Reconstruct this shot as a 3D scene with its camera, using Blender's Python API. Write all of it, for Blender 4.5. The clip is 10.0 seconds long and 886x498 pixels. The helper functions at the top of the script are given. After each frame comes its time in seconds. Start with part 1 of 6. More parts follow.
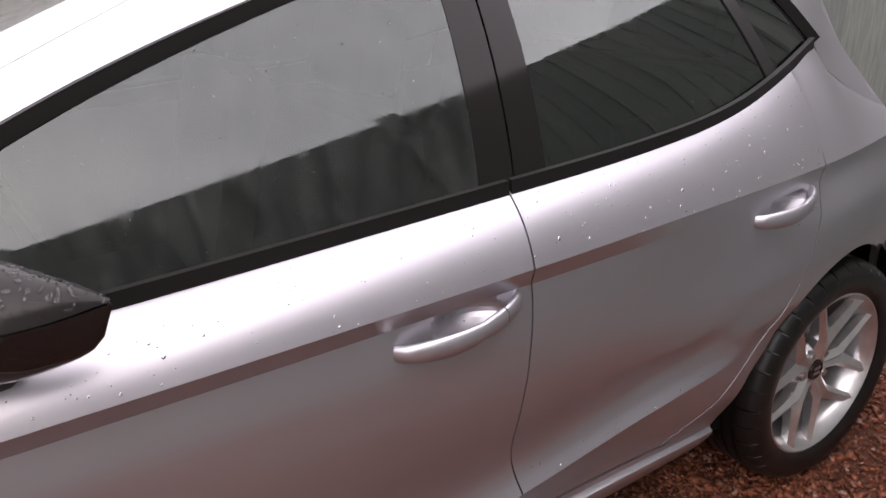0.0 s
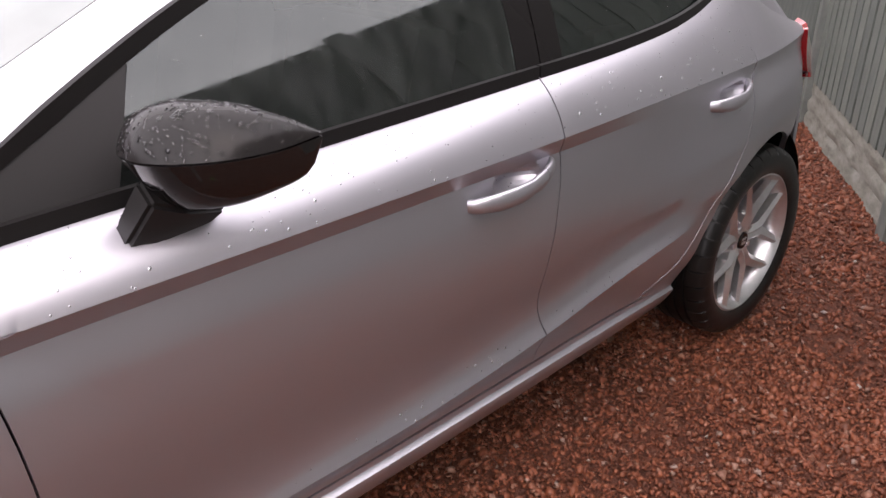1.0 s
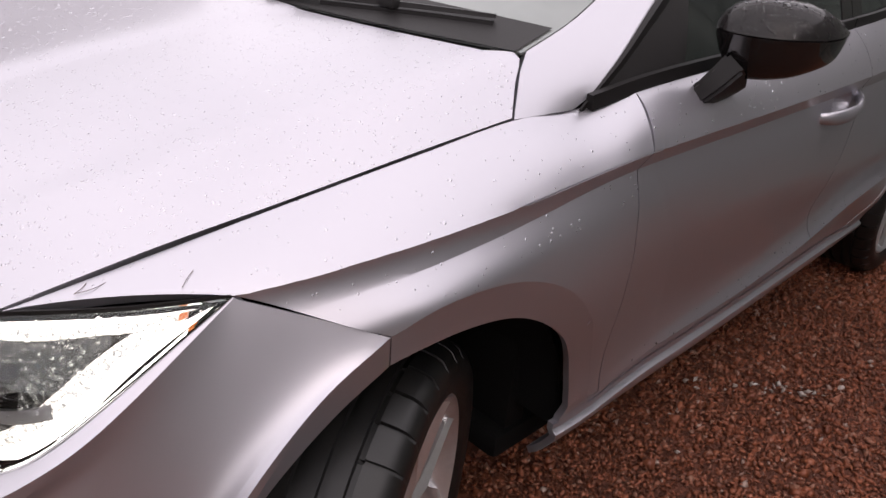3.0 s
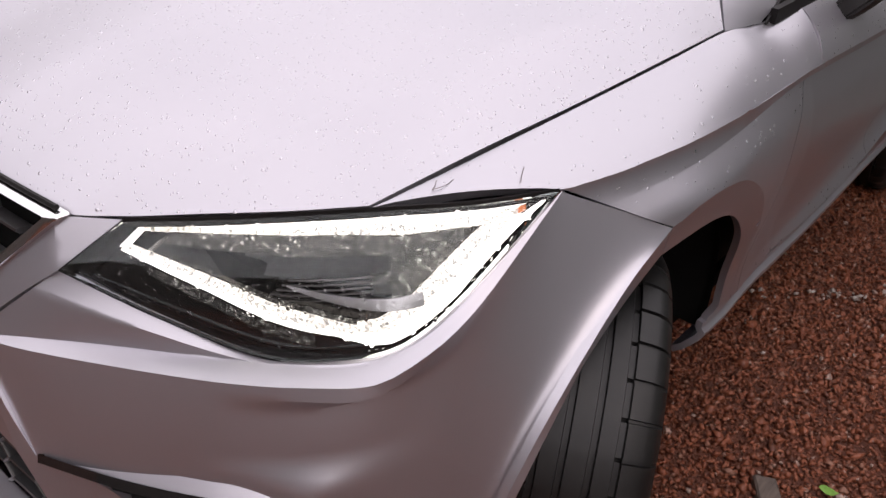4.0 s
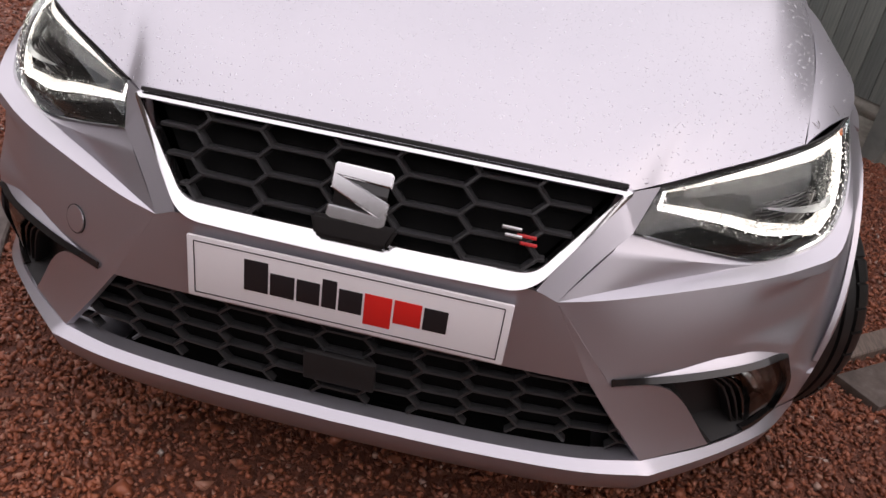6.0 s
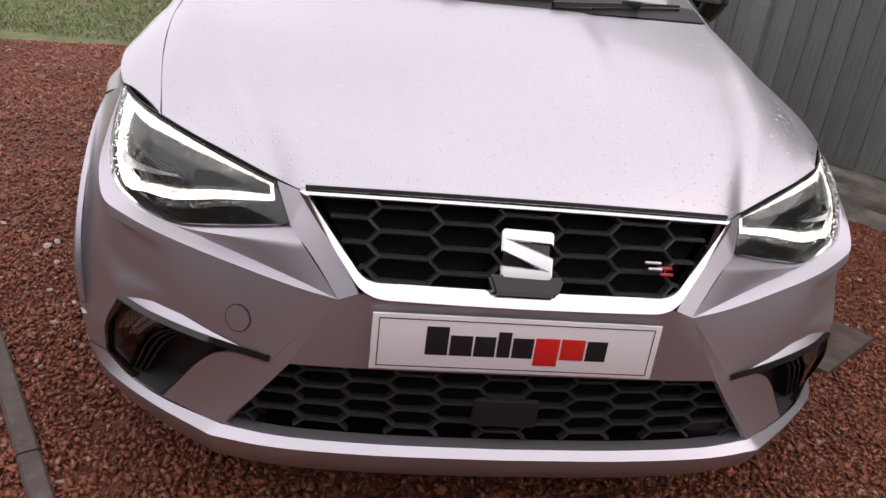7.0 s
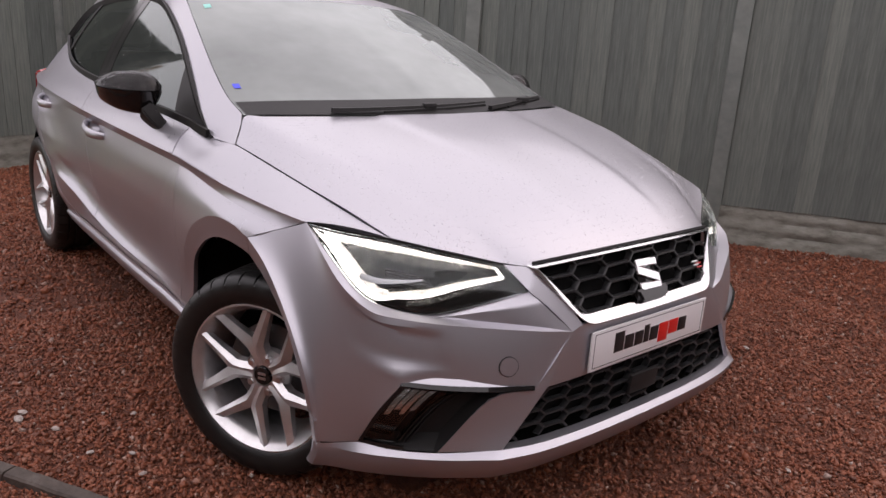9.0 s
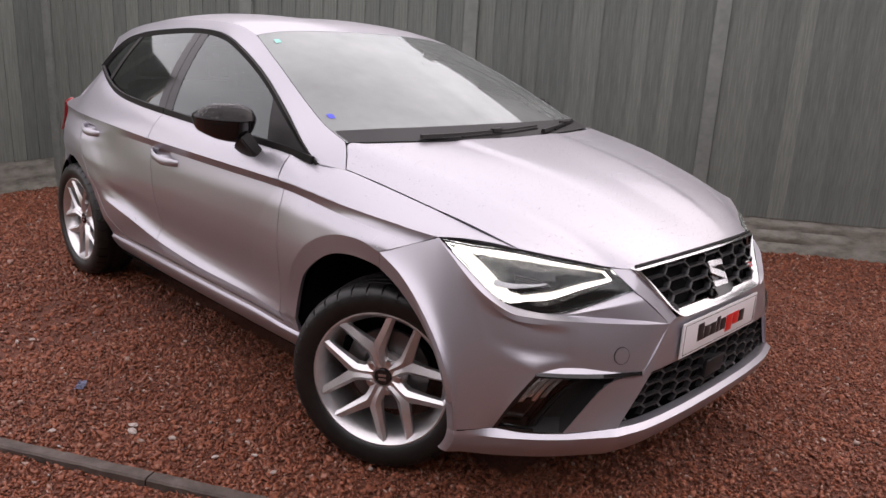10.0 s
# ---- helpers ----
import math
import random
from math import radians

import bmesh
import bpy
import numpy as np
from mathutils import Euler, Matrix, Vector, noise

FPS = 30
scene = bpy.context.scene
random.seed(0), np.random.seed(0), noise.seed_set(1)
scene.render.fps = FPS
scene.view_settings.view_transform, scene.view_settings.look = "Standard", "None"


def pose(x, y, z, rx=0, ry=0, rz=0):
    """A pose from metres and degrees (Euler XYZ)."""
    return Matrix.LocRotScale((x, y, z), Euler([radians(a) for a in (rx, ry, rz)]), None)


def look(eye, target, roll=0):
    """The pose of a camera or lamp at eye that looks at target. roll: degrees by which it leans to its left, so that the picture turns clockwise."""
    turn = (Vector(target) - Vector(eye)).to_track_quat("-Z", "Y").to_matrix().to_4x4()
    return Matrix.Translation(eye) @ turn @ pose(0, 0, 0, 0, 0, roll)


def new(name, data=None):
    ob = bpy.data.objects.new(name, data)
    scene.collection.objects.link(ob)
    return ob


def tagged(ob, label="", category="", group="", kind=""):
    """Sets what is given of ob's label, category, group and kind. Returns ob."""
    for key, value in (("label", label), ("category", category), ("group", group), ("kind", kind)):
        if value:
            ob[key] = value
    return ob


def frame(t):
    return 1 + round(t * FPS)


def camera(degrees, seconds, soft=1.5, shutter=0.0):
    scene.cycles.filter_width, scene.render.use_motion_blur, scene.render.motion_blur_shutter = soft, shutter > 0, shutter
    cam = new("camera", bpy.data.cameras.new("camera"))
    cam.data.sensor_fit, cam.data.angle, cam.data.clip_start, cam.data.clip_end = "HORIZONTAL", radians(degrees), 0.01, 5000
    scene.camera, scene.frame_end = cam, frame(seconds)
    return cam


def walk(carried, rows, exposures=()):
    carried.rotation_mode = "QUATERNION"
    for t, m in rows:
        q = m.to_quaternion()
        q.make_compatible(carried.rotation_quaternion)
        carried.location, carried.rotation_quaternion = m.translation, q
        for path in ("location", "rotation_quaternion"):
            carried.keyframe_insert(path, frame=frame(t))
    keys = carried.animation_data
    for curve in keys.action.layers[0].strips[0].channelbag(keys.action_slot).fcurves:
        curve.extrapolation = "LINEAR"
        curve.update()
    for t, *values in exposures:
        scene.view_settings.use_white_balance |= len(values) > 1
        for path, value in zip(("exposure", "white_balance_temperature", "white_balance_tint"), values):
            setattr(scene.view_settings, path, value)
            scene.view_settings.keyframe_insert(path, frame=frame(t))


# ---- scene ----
cam = camera(61.2, 10.0)
PATH = [
    (0, (0.845, -1.717, 1.374), (1.831, -0.154, 0.611), -1.3),
    (0.5, (0.68, -1.757, 1.338), (1.773, -0.327, 0.467), -0.1),
    (1, (0.42, -1.754, 1.331), (1.631, -0.424, 0.458), -0.5),
    (1.3, (0.297, -1.748, 1.307), (1.542, -0.446, 0.438), -1.0),
    (1.5, (0.204, -1.737, 1.299), (1.432, -0.422, 0.426), -2.1),
    (2, (-0.053, -1.674, 1.306), (1.14, -0.331, 0.426), -1.2),
    (2.5, (-0.323, -1.559, 1.279), (0.936, -0.283, 0.391), 0.9),
    (3, (-0.561, -1.439, 1.239), (0.743, -0.211, 0.348), 5.7),
    (3.2, (-0.614, -1.357, 1.202), (0.705, -0.179, 0.268), 5.7),
    (4.3, (-1.054, -1.139, 1.175), (0.385, -0.174, 0.177), 7.3),
    (4.5, (-1.122, -1.09, 1.173), (0.373, -0.215, 0.173), 7.7),
    (5, (-1.295, -0.834, 1.162), (0.296, -0.169, 0.149), 9.0),
    (5.5, (-1.449, -0.569, 1.163), (0.21, -0.101, 0.149), 9.6),
    (6, (-1.674, -0.248, 1.184), (0.055, -0.052, 0.198), 9.0),
    (6.2, (-1.722, -0.128, 1.176), (0.028, -0.012, 0.214), 9.4),
    (7.3, (-1.891, 0.517, 1.22), (-0.094, 0.064, 0.468), 5.8),
    (7.5, (-1.904, 0.66, 1.242), (-0.136, 0.084, 0.507), 5.4),
    (8, (-1.891, 1.011, 1.269), (-0.211, 0.15, 0.607), 4.7),
    (8.5, (-1.854, 1.323, 1.291), (-0.29, 0.237, 0.68), 4.2),
    (9, (-1.834, 1.716, 1.309), (-0.371, 0.479, 0.736), 3.5),
    (9.5, (-1.761, 2.006, 1.31), (-0.35, 0.701, 0.759), 3.0),
    (10, (-1.685, 2.285, 1.346), (-0.334, 0.908, 0.82), 3.1),
]
walk(cam, [(t, look(eye, target, roll)) for t, eye, target, roll in PATH], [(0.0, 0.70, 6700, 21), (1.0, 0.76, 6700, 21), (2.0, 0.78, 6700, 21), (2.5, 0.48, 6700, 21), (3.0, -0.08, 6700, 21), (3.2, -0.15, 6700, 21), (4.5, -0.2, 6700, 21), (6.0, -0.25, 6700, 21), (7.5, -0.22, 6700, 21), (8.5, -0.35, 6700, 22), (9.5, -0.27, 6700, 22), (10.0, -0.12, 6700, 22)])

# ---- world and light: a bright overcast sky ----
world = bpy.data.worlds.new("overcast_sky")
scene.world = world
world.use_nodes = True
wn, wl = world.node_tree.nodes, world.node_tree.links
sky = wn.new("ShaderNodeTexSky")
sky.sky_type, sky.sun_disc = "NISHITA", False
sky.sun_elevation, sky.sun_rotation = radians(42), radians(200)
sky.dust_density, sky.air_density = 4.0, 1.0
cloud_at = wn.new("ShaderNodeTexCoord")
cloud = wn.new("ShaderNodeTexNoise")
cloud.inputs["Scale"].default_value, cloud.inputs["Detail"].default_value, cloud.inputs["Roughness"].default_value = 2.2, 5.0, 0.5
cloud_ramp = wn.new("ShaderNodeValToRGB")
cloud_ramp.color_ramp.elements[0].position, cloud_ramp.color_ramp.elements[0].color = 0.25, (7.2, 7.3, 7.6, 1)
cloud_ramp.color_ramp.elements[1].position, cloud_ramp.color_ramp.elements[1].color = 0.75, (11.0, 10.9, 11.0, 1)
sky_mix = wn.new("ShaderNodeMixRGB")
sky_mix.inputs[0].default_value = 0.88
wl.new(cloud_at.outputs["Generated"], cloud.inputs["Vector"])
wl.new(cloud.outputs["Fac"], cloud_ramp.inputs["Fac"])
wl.new(sky.outputs["Color"], sky_mix.inputs[1])
wl.new(cloud_ramp.outputs["Color"], sky_mix.inputs[2])
wl.new(sky_mix.outputs["Color"], wn["Background"].inputs["Color"])
wn["Background"].inputs["Strength"].default_value = 0.21
sun_data = bpy.data.lights.new("sun", "SUN")
sun_data.energy, sun_data.angle, sun_data.color = 0.6, radians(120), (1.0, 0.97, 0.94)
sun = new("sun", sun_data)
sun.matrix_world = look((-2, -3, 9), (0, 0, 0))


# ---- materials ----
def material(name, color, rough=0.5, metal=0.0, coat=0.0, coat_rough=0.03, spec=0.5):
    m = bpy.data.materials.new(name)
    m.use_nodes = True
    b = m.node_tree.nodes["Principled BSDF"]
    b.inputs["Base Color"].default_value = (*color, 1)
    b.inputs["Roughness"].default_value, b.inputs["Metallic"].default_value = rough, metal
    b.inputs["Coat Weight"].default_value, b.inputs["Coat Roughness"].default_value = coat, coat_rough
    b.inputs["Specular IOR Level"].default_value = spec
    return m


def node(m, kind, **values):
    n = m.node_tree.nodes.new(kind)
    for key, value in values.items():
        n.inputs[key].default_value = value
    return n


def wire(m, a, b):
    m.node_tree.links.new(a, b)


def bsdf(m):
    return m.node_tree.nodes["Principled BSDF"]


def ramp(m, fac, stops):
    r = m.node_tree.nodes.new("ShaderNodeValToRGB")
    while len(r.color_ramp.elements) < len(stops):
        r.color_ramp.elements.new(0.5)
    for e, (at, c) in zip(r.color_ramp.elements, stops):
        e.position, e.color = at, (*c, 1)
    wire(m, fac, r.inputs["Fac"])
    return r.outputs["Color"]


def grain(m, scale, detail=4.0, rough=0.55, stretch=(1, 1, 1)):
    at = m.node_tree.nodes.new("ShaderNodeTexCoord")
    mp = node(m, "ShaderNodeMapping", Scale=stretch)
    n = node(m, "ShaderNodeTexNoise", Scale=scale, Detail=detail, Roughness=rough)
    wire(m, at.outputs["Object"], mp.inputs["Vector"])
    wire(m, mp.outputs["Vector"], n.inputs["Vector"])
    return n.outputs["Fac"]


def relief(m, height, strength=0.3, distance=0.002):
    b = node(m, "ShaderNodeBump", Strength=strength, Distance=distance)
    wire(m, height, b.inputs["Height"])
    wire(m, b.outputs["Normal"], bsdf(m).inputs["Normal"])
    return b


def mixed(m, fac, a, b, mode="MIX"):
    n = m.node_tree.nodes.new("ShaderNodeMixRGB")
    n.blend_type = mode
    for socket, v in zip(n.inputs, (fac, a, b)):
        if hasattr(v, "is_output"):
            wire(m, v, socket)
        else:
            socket.default_value = v if isinstance(v, (int, float)) else (*v, 1)
    return n.outputs["Color"]


PAINT = material("silver_paint", (0.470, 0.460, 0.497), 0.36, 0.84, 0.3, 0.08)
wire(PAINT, ramp(PAINT, grain(PAINT, 5, 4), [(0.3, (0.345, 0.345, 0.345)), (0.75, (0.385, 0.385, 0.385))]), bsdf(PAINT).inputs["Roughness"])
BLACK_GLOSS = material("gloss_black", (0.012, 0.011, 0.011), 0.06, 0, 0.0, 0.03, 0.45)
BLACK_PLASTIC = material("black_plastic", (0.017, 0.016, 0.016), 0.5, spec=0.25)
relief(BLACK_PLASTIC, grain(BLACK_PLASTIC, 700, 2), 0.15, 0.0006)
MIRROR_CAP = material("dark_grey_gloss", (0.016, 0.0145, 0.0145), 0.17, 0.0, 0.0, 0.05, 0.22)
DARK = material("matt_dark", (0.006, 0.006, 0.006), 0.9, spec=0.1)
RUBBER = material("window_rubber", (0.011, 0.010, 0.010), 0.5, spec=0.18)
CHROME = material("chrome", (0.66, 0.66, 0.67), 0.15, 1.0)
SATIN = material("satin_aluminium", (0.62, 0.61, 0.62), 0.3, 1.0)
ALLOY = material("silver_alloy", (0.56, 0.555, 0.56), 0.3, 0.85, 0.3, 0.1)
wire(ALLOY, ramp(ALLOY, grain(ALLOY, 30, 5), [(0.3, (0.64, 0.63, 0.63)), (0.7, (0.76, 0.75, 0.755))]), bsdf(ALLOY).inputs["Base Color"])
STEEL = material("brake_steel", (0.16, 0.15, 0.15), 0.45, 0.9)
TYRE = material("tyre_rubber", (0.01, 0.01, 0.01), 0.42, spec=0.45)
wire(TYRE, ramp(TYRE, grain(TYRE, 25, 6), [(0.35, (0.005, 0.005, 0.005)), (0.8, (0.013, 0.012, 0.011))]), bsdf(TYRE).inputs["Base Color"])
relief(TYRE, grain(TYRE, 300, 3), 0.2, 0.001)
RED_LENS = material("red_lens", (0.34, 0.012, 0.016), 0.1, 0, 1.0)
PLATE_WHITE = material("plate_white", (0.74, 0.72, 0.73), 0.3, 0, 0.3)
BAR_BLACK = material("plate_black", (0.012, 0.012, 0.014), 0.35)
BAR_RED = material("plate_red", (0.62, 0.02, 0.015), 0.35)
SEAT_CLOTH = material("seat_cloth", (0.016, 0.016, 0.017), 0.85)
DASH = material("dash_plastic", (0.02, 0.019, 0.019), 0.6)
BLUE = material("blue_sticker", (0.05, 0.07, 0.75), 0.4)
TEAL = material("teal_sticker", (0.25, 0.62, 0.55), 0.4)


def glass_material(name, tint, rough=0.02, ior=1.95):
    m = bpy.data.materials.new(name)
    m.use_nodes = True
    t = m.node_tree
    t.nodes.remove(bsdf(m))
    clear = t.nodes.new("ShaderNodeBsdfTransparent")
    clear.inputs["Color"].default_value = (*tint, 1)
    gloss = t.nodes.new("ShaderNodeBsdfGlossy")
    gloss.inputs["Roughness"].default_value = rough
    gloss.inputs["Color"].default_value = (0.90, 0.96, 0.945, 1)
    fresnel = t.nodes.new("ShaderNodeFresnel")
    fresnel.inputs["IOR"].default_value = ior
    mix = t.nodes.new("ShaderNodeMixShader")
    wire(m, fresnel.outputs["Fac"], mix.inputs["Fac"])
    wire(m, clear.outputs["BSDF"], mix.inputs[1])
    wire(m, gloss.outputs["BSDF"], mix.inputs[2])
    wire(m, mix.outputs["Shader"], t.nodes["Material Output"].inputs["Surface"])
    return m




def misted(m, low, high, scale=2.2, stretch=(1, 1, 1)):
    """Breath mist on the inner face of a pane: a thin, cloudy white film that scatters the light."""
    t = m.node_tree
    film = node(m, "ShaderNodeBsdfDiffuse", Color=(0.84, 0.89, 0.86, 1))
    through_film = node(m, "ShaderNodeBsdfTranslucent", Color=(0.84, 0.89, 0.86, 1))
    both_ways = node(m, "ShaderNodeMixShader", Fac=0.3)
    blend = t.nodes.new("ShaderNodeMixShader")
    clear = [n for n in t.nodes if n.type == "BSDF_TRANSPARENT"][0]
    last = clear.outputs["BSDF"].links[0].to_socket
    wire(m, film.outputs["BSDF"], both_ways.inputs[1])
    wire(m, through_film.outputs["BSDF"], both_ways.inputs[2])
    wire(m, ramp(m, grain(m, scale, 4, 0.55, stretch), [(0.3, (low, low, low)), (0.7, (high, high, high))]), blend.inputs["Fac"])
    wire(m, clear.outputs["BSDF"], blend.inputs[1])
    wire(m, both_ways.outputs["Shader"], blend.inputs[2])
    wire(m, blend.outputs["Shader"], last)
    return m


GLASS = misted(glass_material("green_tint_glass", (0.32, 0.40, 0.37), ior=1.85), 0.20, 0.36)


def rainy(m):
    """Runs of rain down a pane: the gloss is broken in upright streaks."""
    streak = grain(m, 45, 5, 0.6, (1, 1, 0.14))
    g = [n for n in m.node_tree.nodes if n.type == "BSDF_GLOSSY"][0]
    wire(m, ramp(m, streak, [(0.42, (0.02, 0.02, 0.02)), (0.60, (0.08, 0.08, 0.08)), (0.72, (0.16, 0.16, 0.16))]), g.inputs["Roughness"])
    return m


RAINY = misted(rainy(glass_material("wet_side_glass", (0.15, 0.21, 0.19), ior=1.75)), 0.0, 0.032, 26, (1, 1, 0.12))
RAINY_DARK = rainy(glass_material("wet_dark_glass", (0.10, 0.13, 0.12)))
PRIVACY = glass_material("dark_tint_glass", (0.10, 0.13, 0.12))
LENS = glass_material("clear_lens", (0.86, 0.88, 0.88), ior=1.45)
# lamp chrome: its sparkle is painted, as bright and dark specks in the base colour
SPARKLE = material("faceted_chrome_painted_glints", (0.3, 0.3, 0.3), 0.12, 1.0)
spark = grain(SPARKLE, 200, 3, 0.7)
wire(SPARKLE, ramp(SPARKLE, spark, [(0.42, (0.05, 0.05, 0.05)), (0.55, (0.20, 0.195, 0.19)), (0.66, (0.85, 0.84, 0.82))]), bsdf(SPARKLE).inputs["Base Color"])
relief(SPARKLE, grain(SPARKLE, 240, 3, 0.7), 1.0, 0.006)
GLOW = bpy.data.materials.new("daytime_light")
GLOW.use_nodes = True
bsdf(GLOW).inputs["Base Color"].default_value = (0.9, 0.9, 0.9, 1)
bsdf(GLOW).inputs["Emission Color"].default_value = (1.0, 0.97, 0.90, 1)
bsdf(GLOW).inputs["Emission Strength"].default_value = 3.0
GLOW_SPECK = bpy.data.materials.new("speckled_light_guide")
GLOW_SPECK.use_nodes = True
bsdf(GLOW_SPECK).inputs["Base Color"].default_value = (0.5, 0.5, 0.5, 1)
bsdf(GLOW_SPECK).inputs["Emission Color"].default_value = (1.0, 0.95, 0.82, 1)
lit = node(GLOW_SPECK, "ShaderNodeMapRange", **{"From Min": 0.40, "From Max": 0.60, "To Min": 0.12, "To Max": 2.6})
wire(GLOW_SPECK, grain(GLOW_SPECK, 260, 3, 0.7), lit.inputs["Value"])
wire(GLOW_SPECK, lit.outputs["Result"], bsdf(GLOW_SPECK).inputs["Emission Strength"])
AMBER = material("amber_lens", (0.8, 0.22, 0.06), 0.3)
GRAVEL_GROUND = material("red_gravel_bed", (0.15, 0.06, 0.04), 0.75)
gg = grain(GRAVEL_GROUND, 55, 5, 0.7)
wire(GRAVEL_GROUND, ramp(GRAVEL_GROUND, gg, [(0.25, (0.055, 0.017, 0.009)), (0.5, (0.13, 0.038, 0.018)), (0.75, (0.21, 0.066, 0.032))]), bsdf(GRAVEL_GROUND).inputs["Base Color"])
relief(GRAVEL_GROUND, gg, 1.0, 0.02)
CHIP = material("red_stone_chip", (0.22, 0.09, 0.06), 0.5)
isl = CHIP.node_tree.nodes.new("ShaderNodeNewGeometry")
chip_col = ramp(CHIP, isl.outputs["Random Per Island"], [(0.0, (0.066, 0.019, 0.009)), (0.3, (0.185, 0.049, 0.020)), (0.6, (0.255, 0.071, 0.030)), (0.85, (0.32, 0.101, 0.049)), (0.97, (0.33, 0.18, 0.125)), (1.0, (0.46, 0.38, 0.33))])
wire(CHIP, mixed(CHIP, 0.35, chip_col, ramp(CHIP, grain(CHIP, 1.1, 3), [(0.3, (0.12, 0.037, 0.018)), (0.7, (0.27, 0.082, 0.036))])), bsdf(CHIP).inputs["Base Color"])
relief(CHIP, grain(CHIP, 260, 3), 0.4, 0.002)
FENCE_PAINT = material("grey_green_fence_paint", (0.13, 0.14, 0.128), 0.7)
fg = grain(FENCE_PAINT, 9, 6, 0.65, (9, 9, 0.6))
ob_rand = FENCE_PAINT.node_tree.nodes.new("ShaderNodeObjectInfo")
fence_a = ramp(FENCE_PAINT, fg, [(0.25, (0.092, 0.106, 0.096)), (0.6, (0.155, 0.171, 0.155)), (0.85, (0.198, 0.213, 0.192))])
fence_b = ramp(FENCE_PAINT, ob_rand.outputs["Random"], [(0.0, (0.80, 0.81, 0.81)), (1.0, (1.15, 1.14, 1.1))])
wire(FENCE_PAINT, mixed(FENCE_PAINT, 1.0, fence_a, fence_b, "MULTIPLY"), bsdf(FENCE_PAINT).inputs["Base Color"])
relief(FENCE_PAINT, fg, 0.35, 0.004)
CONCRETE = material("weathered_concrete", (0.24, 0.23, 0.2), 0.85)
cg = grain(CONCRETE, 7, 7, 0.7, (1, 1, 2.5))
wire(CONCRETE, ramp(CONCRETE, cg, [(0.3, (0.12, 0.115, 0.092)), (0.55, (0.25, 0.245, 0.21)), (0.8, (0.35, 0.345, 0.31))]), bsdf(CONCRETE).inputs["Base Color"])
relief(CONCRETE, cg, 0.6, 0.008)
POST_PAINT = material("painted_concrete_post", (0.20, 0.215, 0.195), 0.75)
pg = grain(POST_PAINT, 12, 6)
wire(POST_PAINT, ramp(POST_PAINT, pg, [(0.3, (0.135, 0.149, 0.136)), (0.75, (0.205, 0.220, 0.20))]), bsdf(POST_PAINT).inputs["Base Color"])
relief(POST_PAINT, pg, 0.3, 0.004)
TIMBER = material("pale_timber", (0.36, 0.26, 0.17), 0.7)
wire(TIMBER, ramp(TIMBER, grain(TIMBER, 14, 5, 0.6, (6, 6, 0.7)), [(0.3, (0.26, 0.18, 0.11)), (0.8, (0.44, 0.34, 0.24))]), bsdf(TIMBER).inputs["Base Color"])
OLD_WOOD = material("wet_grey_wood", (0.12, 0.085, 0.065), 0.6)
wire(OLD_WOOD, ramp(OLD_WOOD, grain(OLD_WOOD, 18, 6, 0.6, (1, 8, 1)), [(0.3, (0.06, 0.045, 0.036)), (0.8, (0.2, 0.15, 0.12))]), bsdf(OLD_WOOD).inputs["Base Color"])
GRASS_SOIL = material("grassy_soil", (0.06, 0.08, 0.03), 0.9)
wire(GRASS_SOIL, ramp(GRASS_SOIL, grain(GRASS_SOIL, 3, 6, 0.7), [(0.35, (0.05, 0.075, 0.018)), (0.5, (0.10, 0.125, 0.035)), (0.62, (0.16, 0.135, 0.085)), (0.8, (0.20, 0.17, 0.13))]), bsdf(GRASS_SOIL).inputs["Base Color"])
GRASS = material("grass_blade", (0.09, 0.16, 0.035), 0.6)
gi = GRASS.node_tree.nodes.new("ShaderNodeNewGeometry")
wire(GRASS, ramp(GRASS, gi.outputs["Random Per Island"], [(0.0, (0.05, 0.085, 0.018)), (0.5, (0.10, 0.155, 0.035)), (1.0, (0.21, 0.185, 0.09))]), bsdf(GRASS).inputs["Base Color"])
LEAF = material("shrub_leaf", (0.03, 0.06, 0.02), 0.5)
li = LEAF.node_tree.nodes.new("ShaderNodeNewGeometry")
wire(LEAF, ramp(LEAF, li.outputs["Random Per Island"], [(0.0, (0.015, 0.03, 0.012)), (1.0, (0.05, 0.09, 0.03))]), bsdf(LEAF).inputs["Base Color"])
BAG = material("white_woven_bag", (0.68, 0.68, 0.68), 0.6)
wire(BAG, ramp(BAG, grain(BAG, 8, 5), [(0.3, (0.5, 0.5, 0.5)), (0.6, (0.75, 0.75, 0.75))]), bsdf(BAG).inputs["Base Color"])
FRESH_LEAF = material("fresh_leaf", (0.16, 0.33, 0.05), 0.5)
WATER = material("rain_drop", (0.9, 0.9, 0.9), 0.02)
bsdf(WATER).inputs["Transmission Weight"].default_value, bsdf(WATER).inputs["IOR"].default_value = 1.0, 1.33


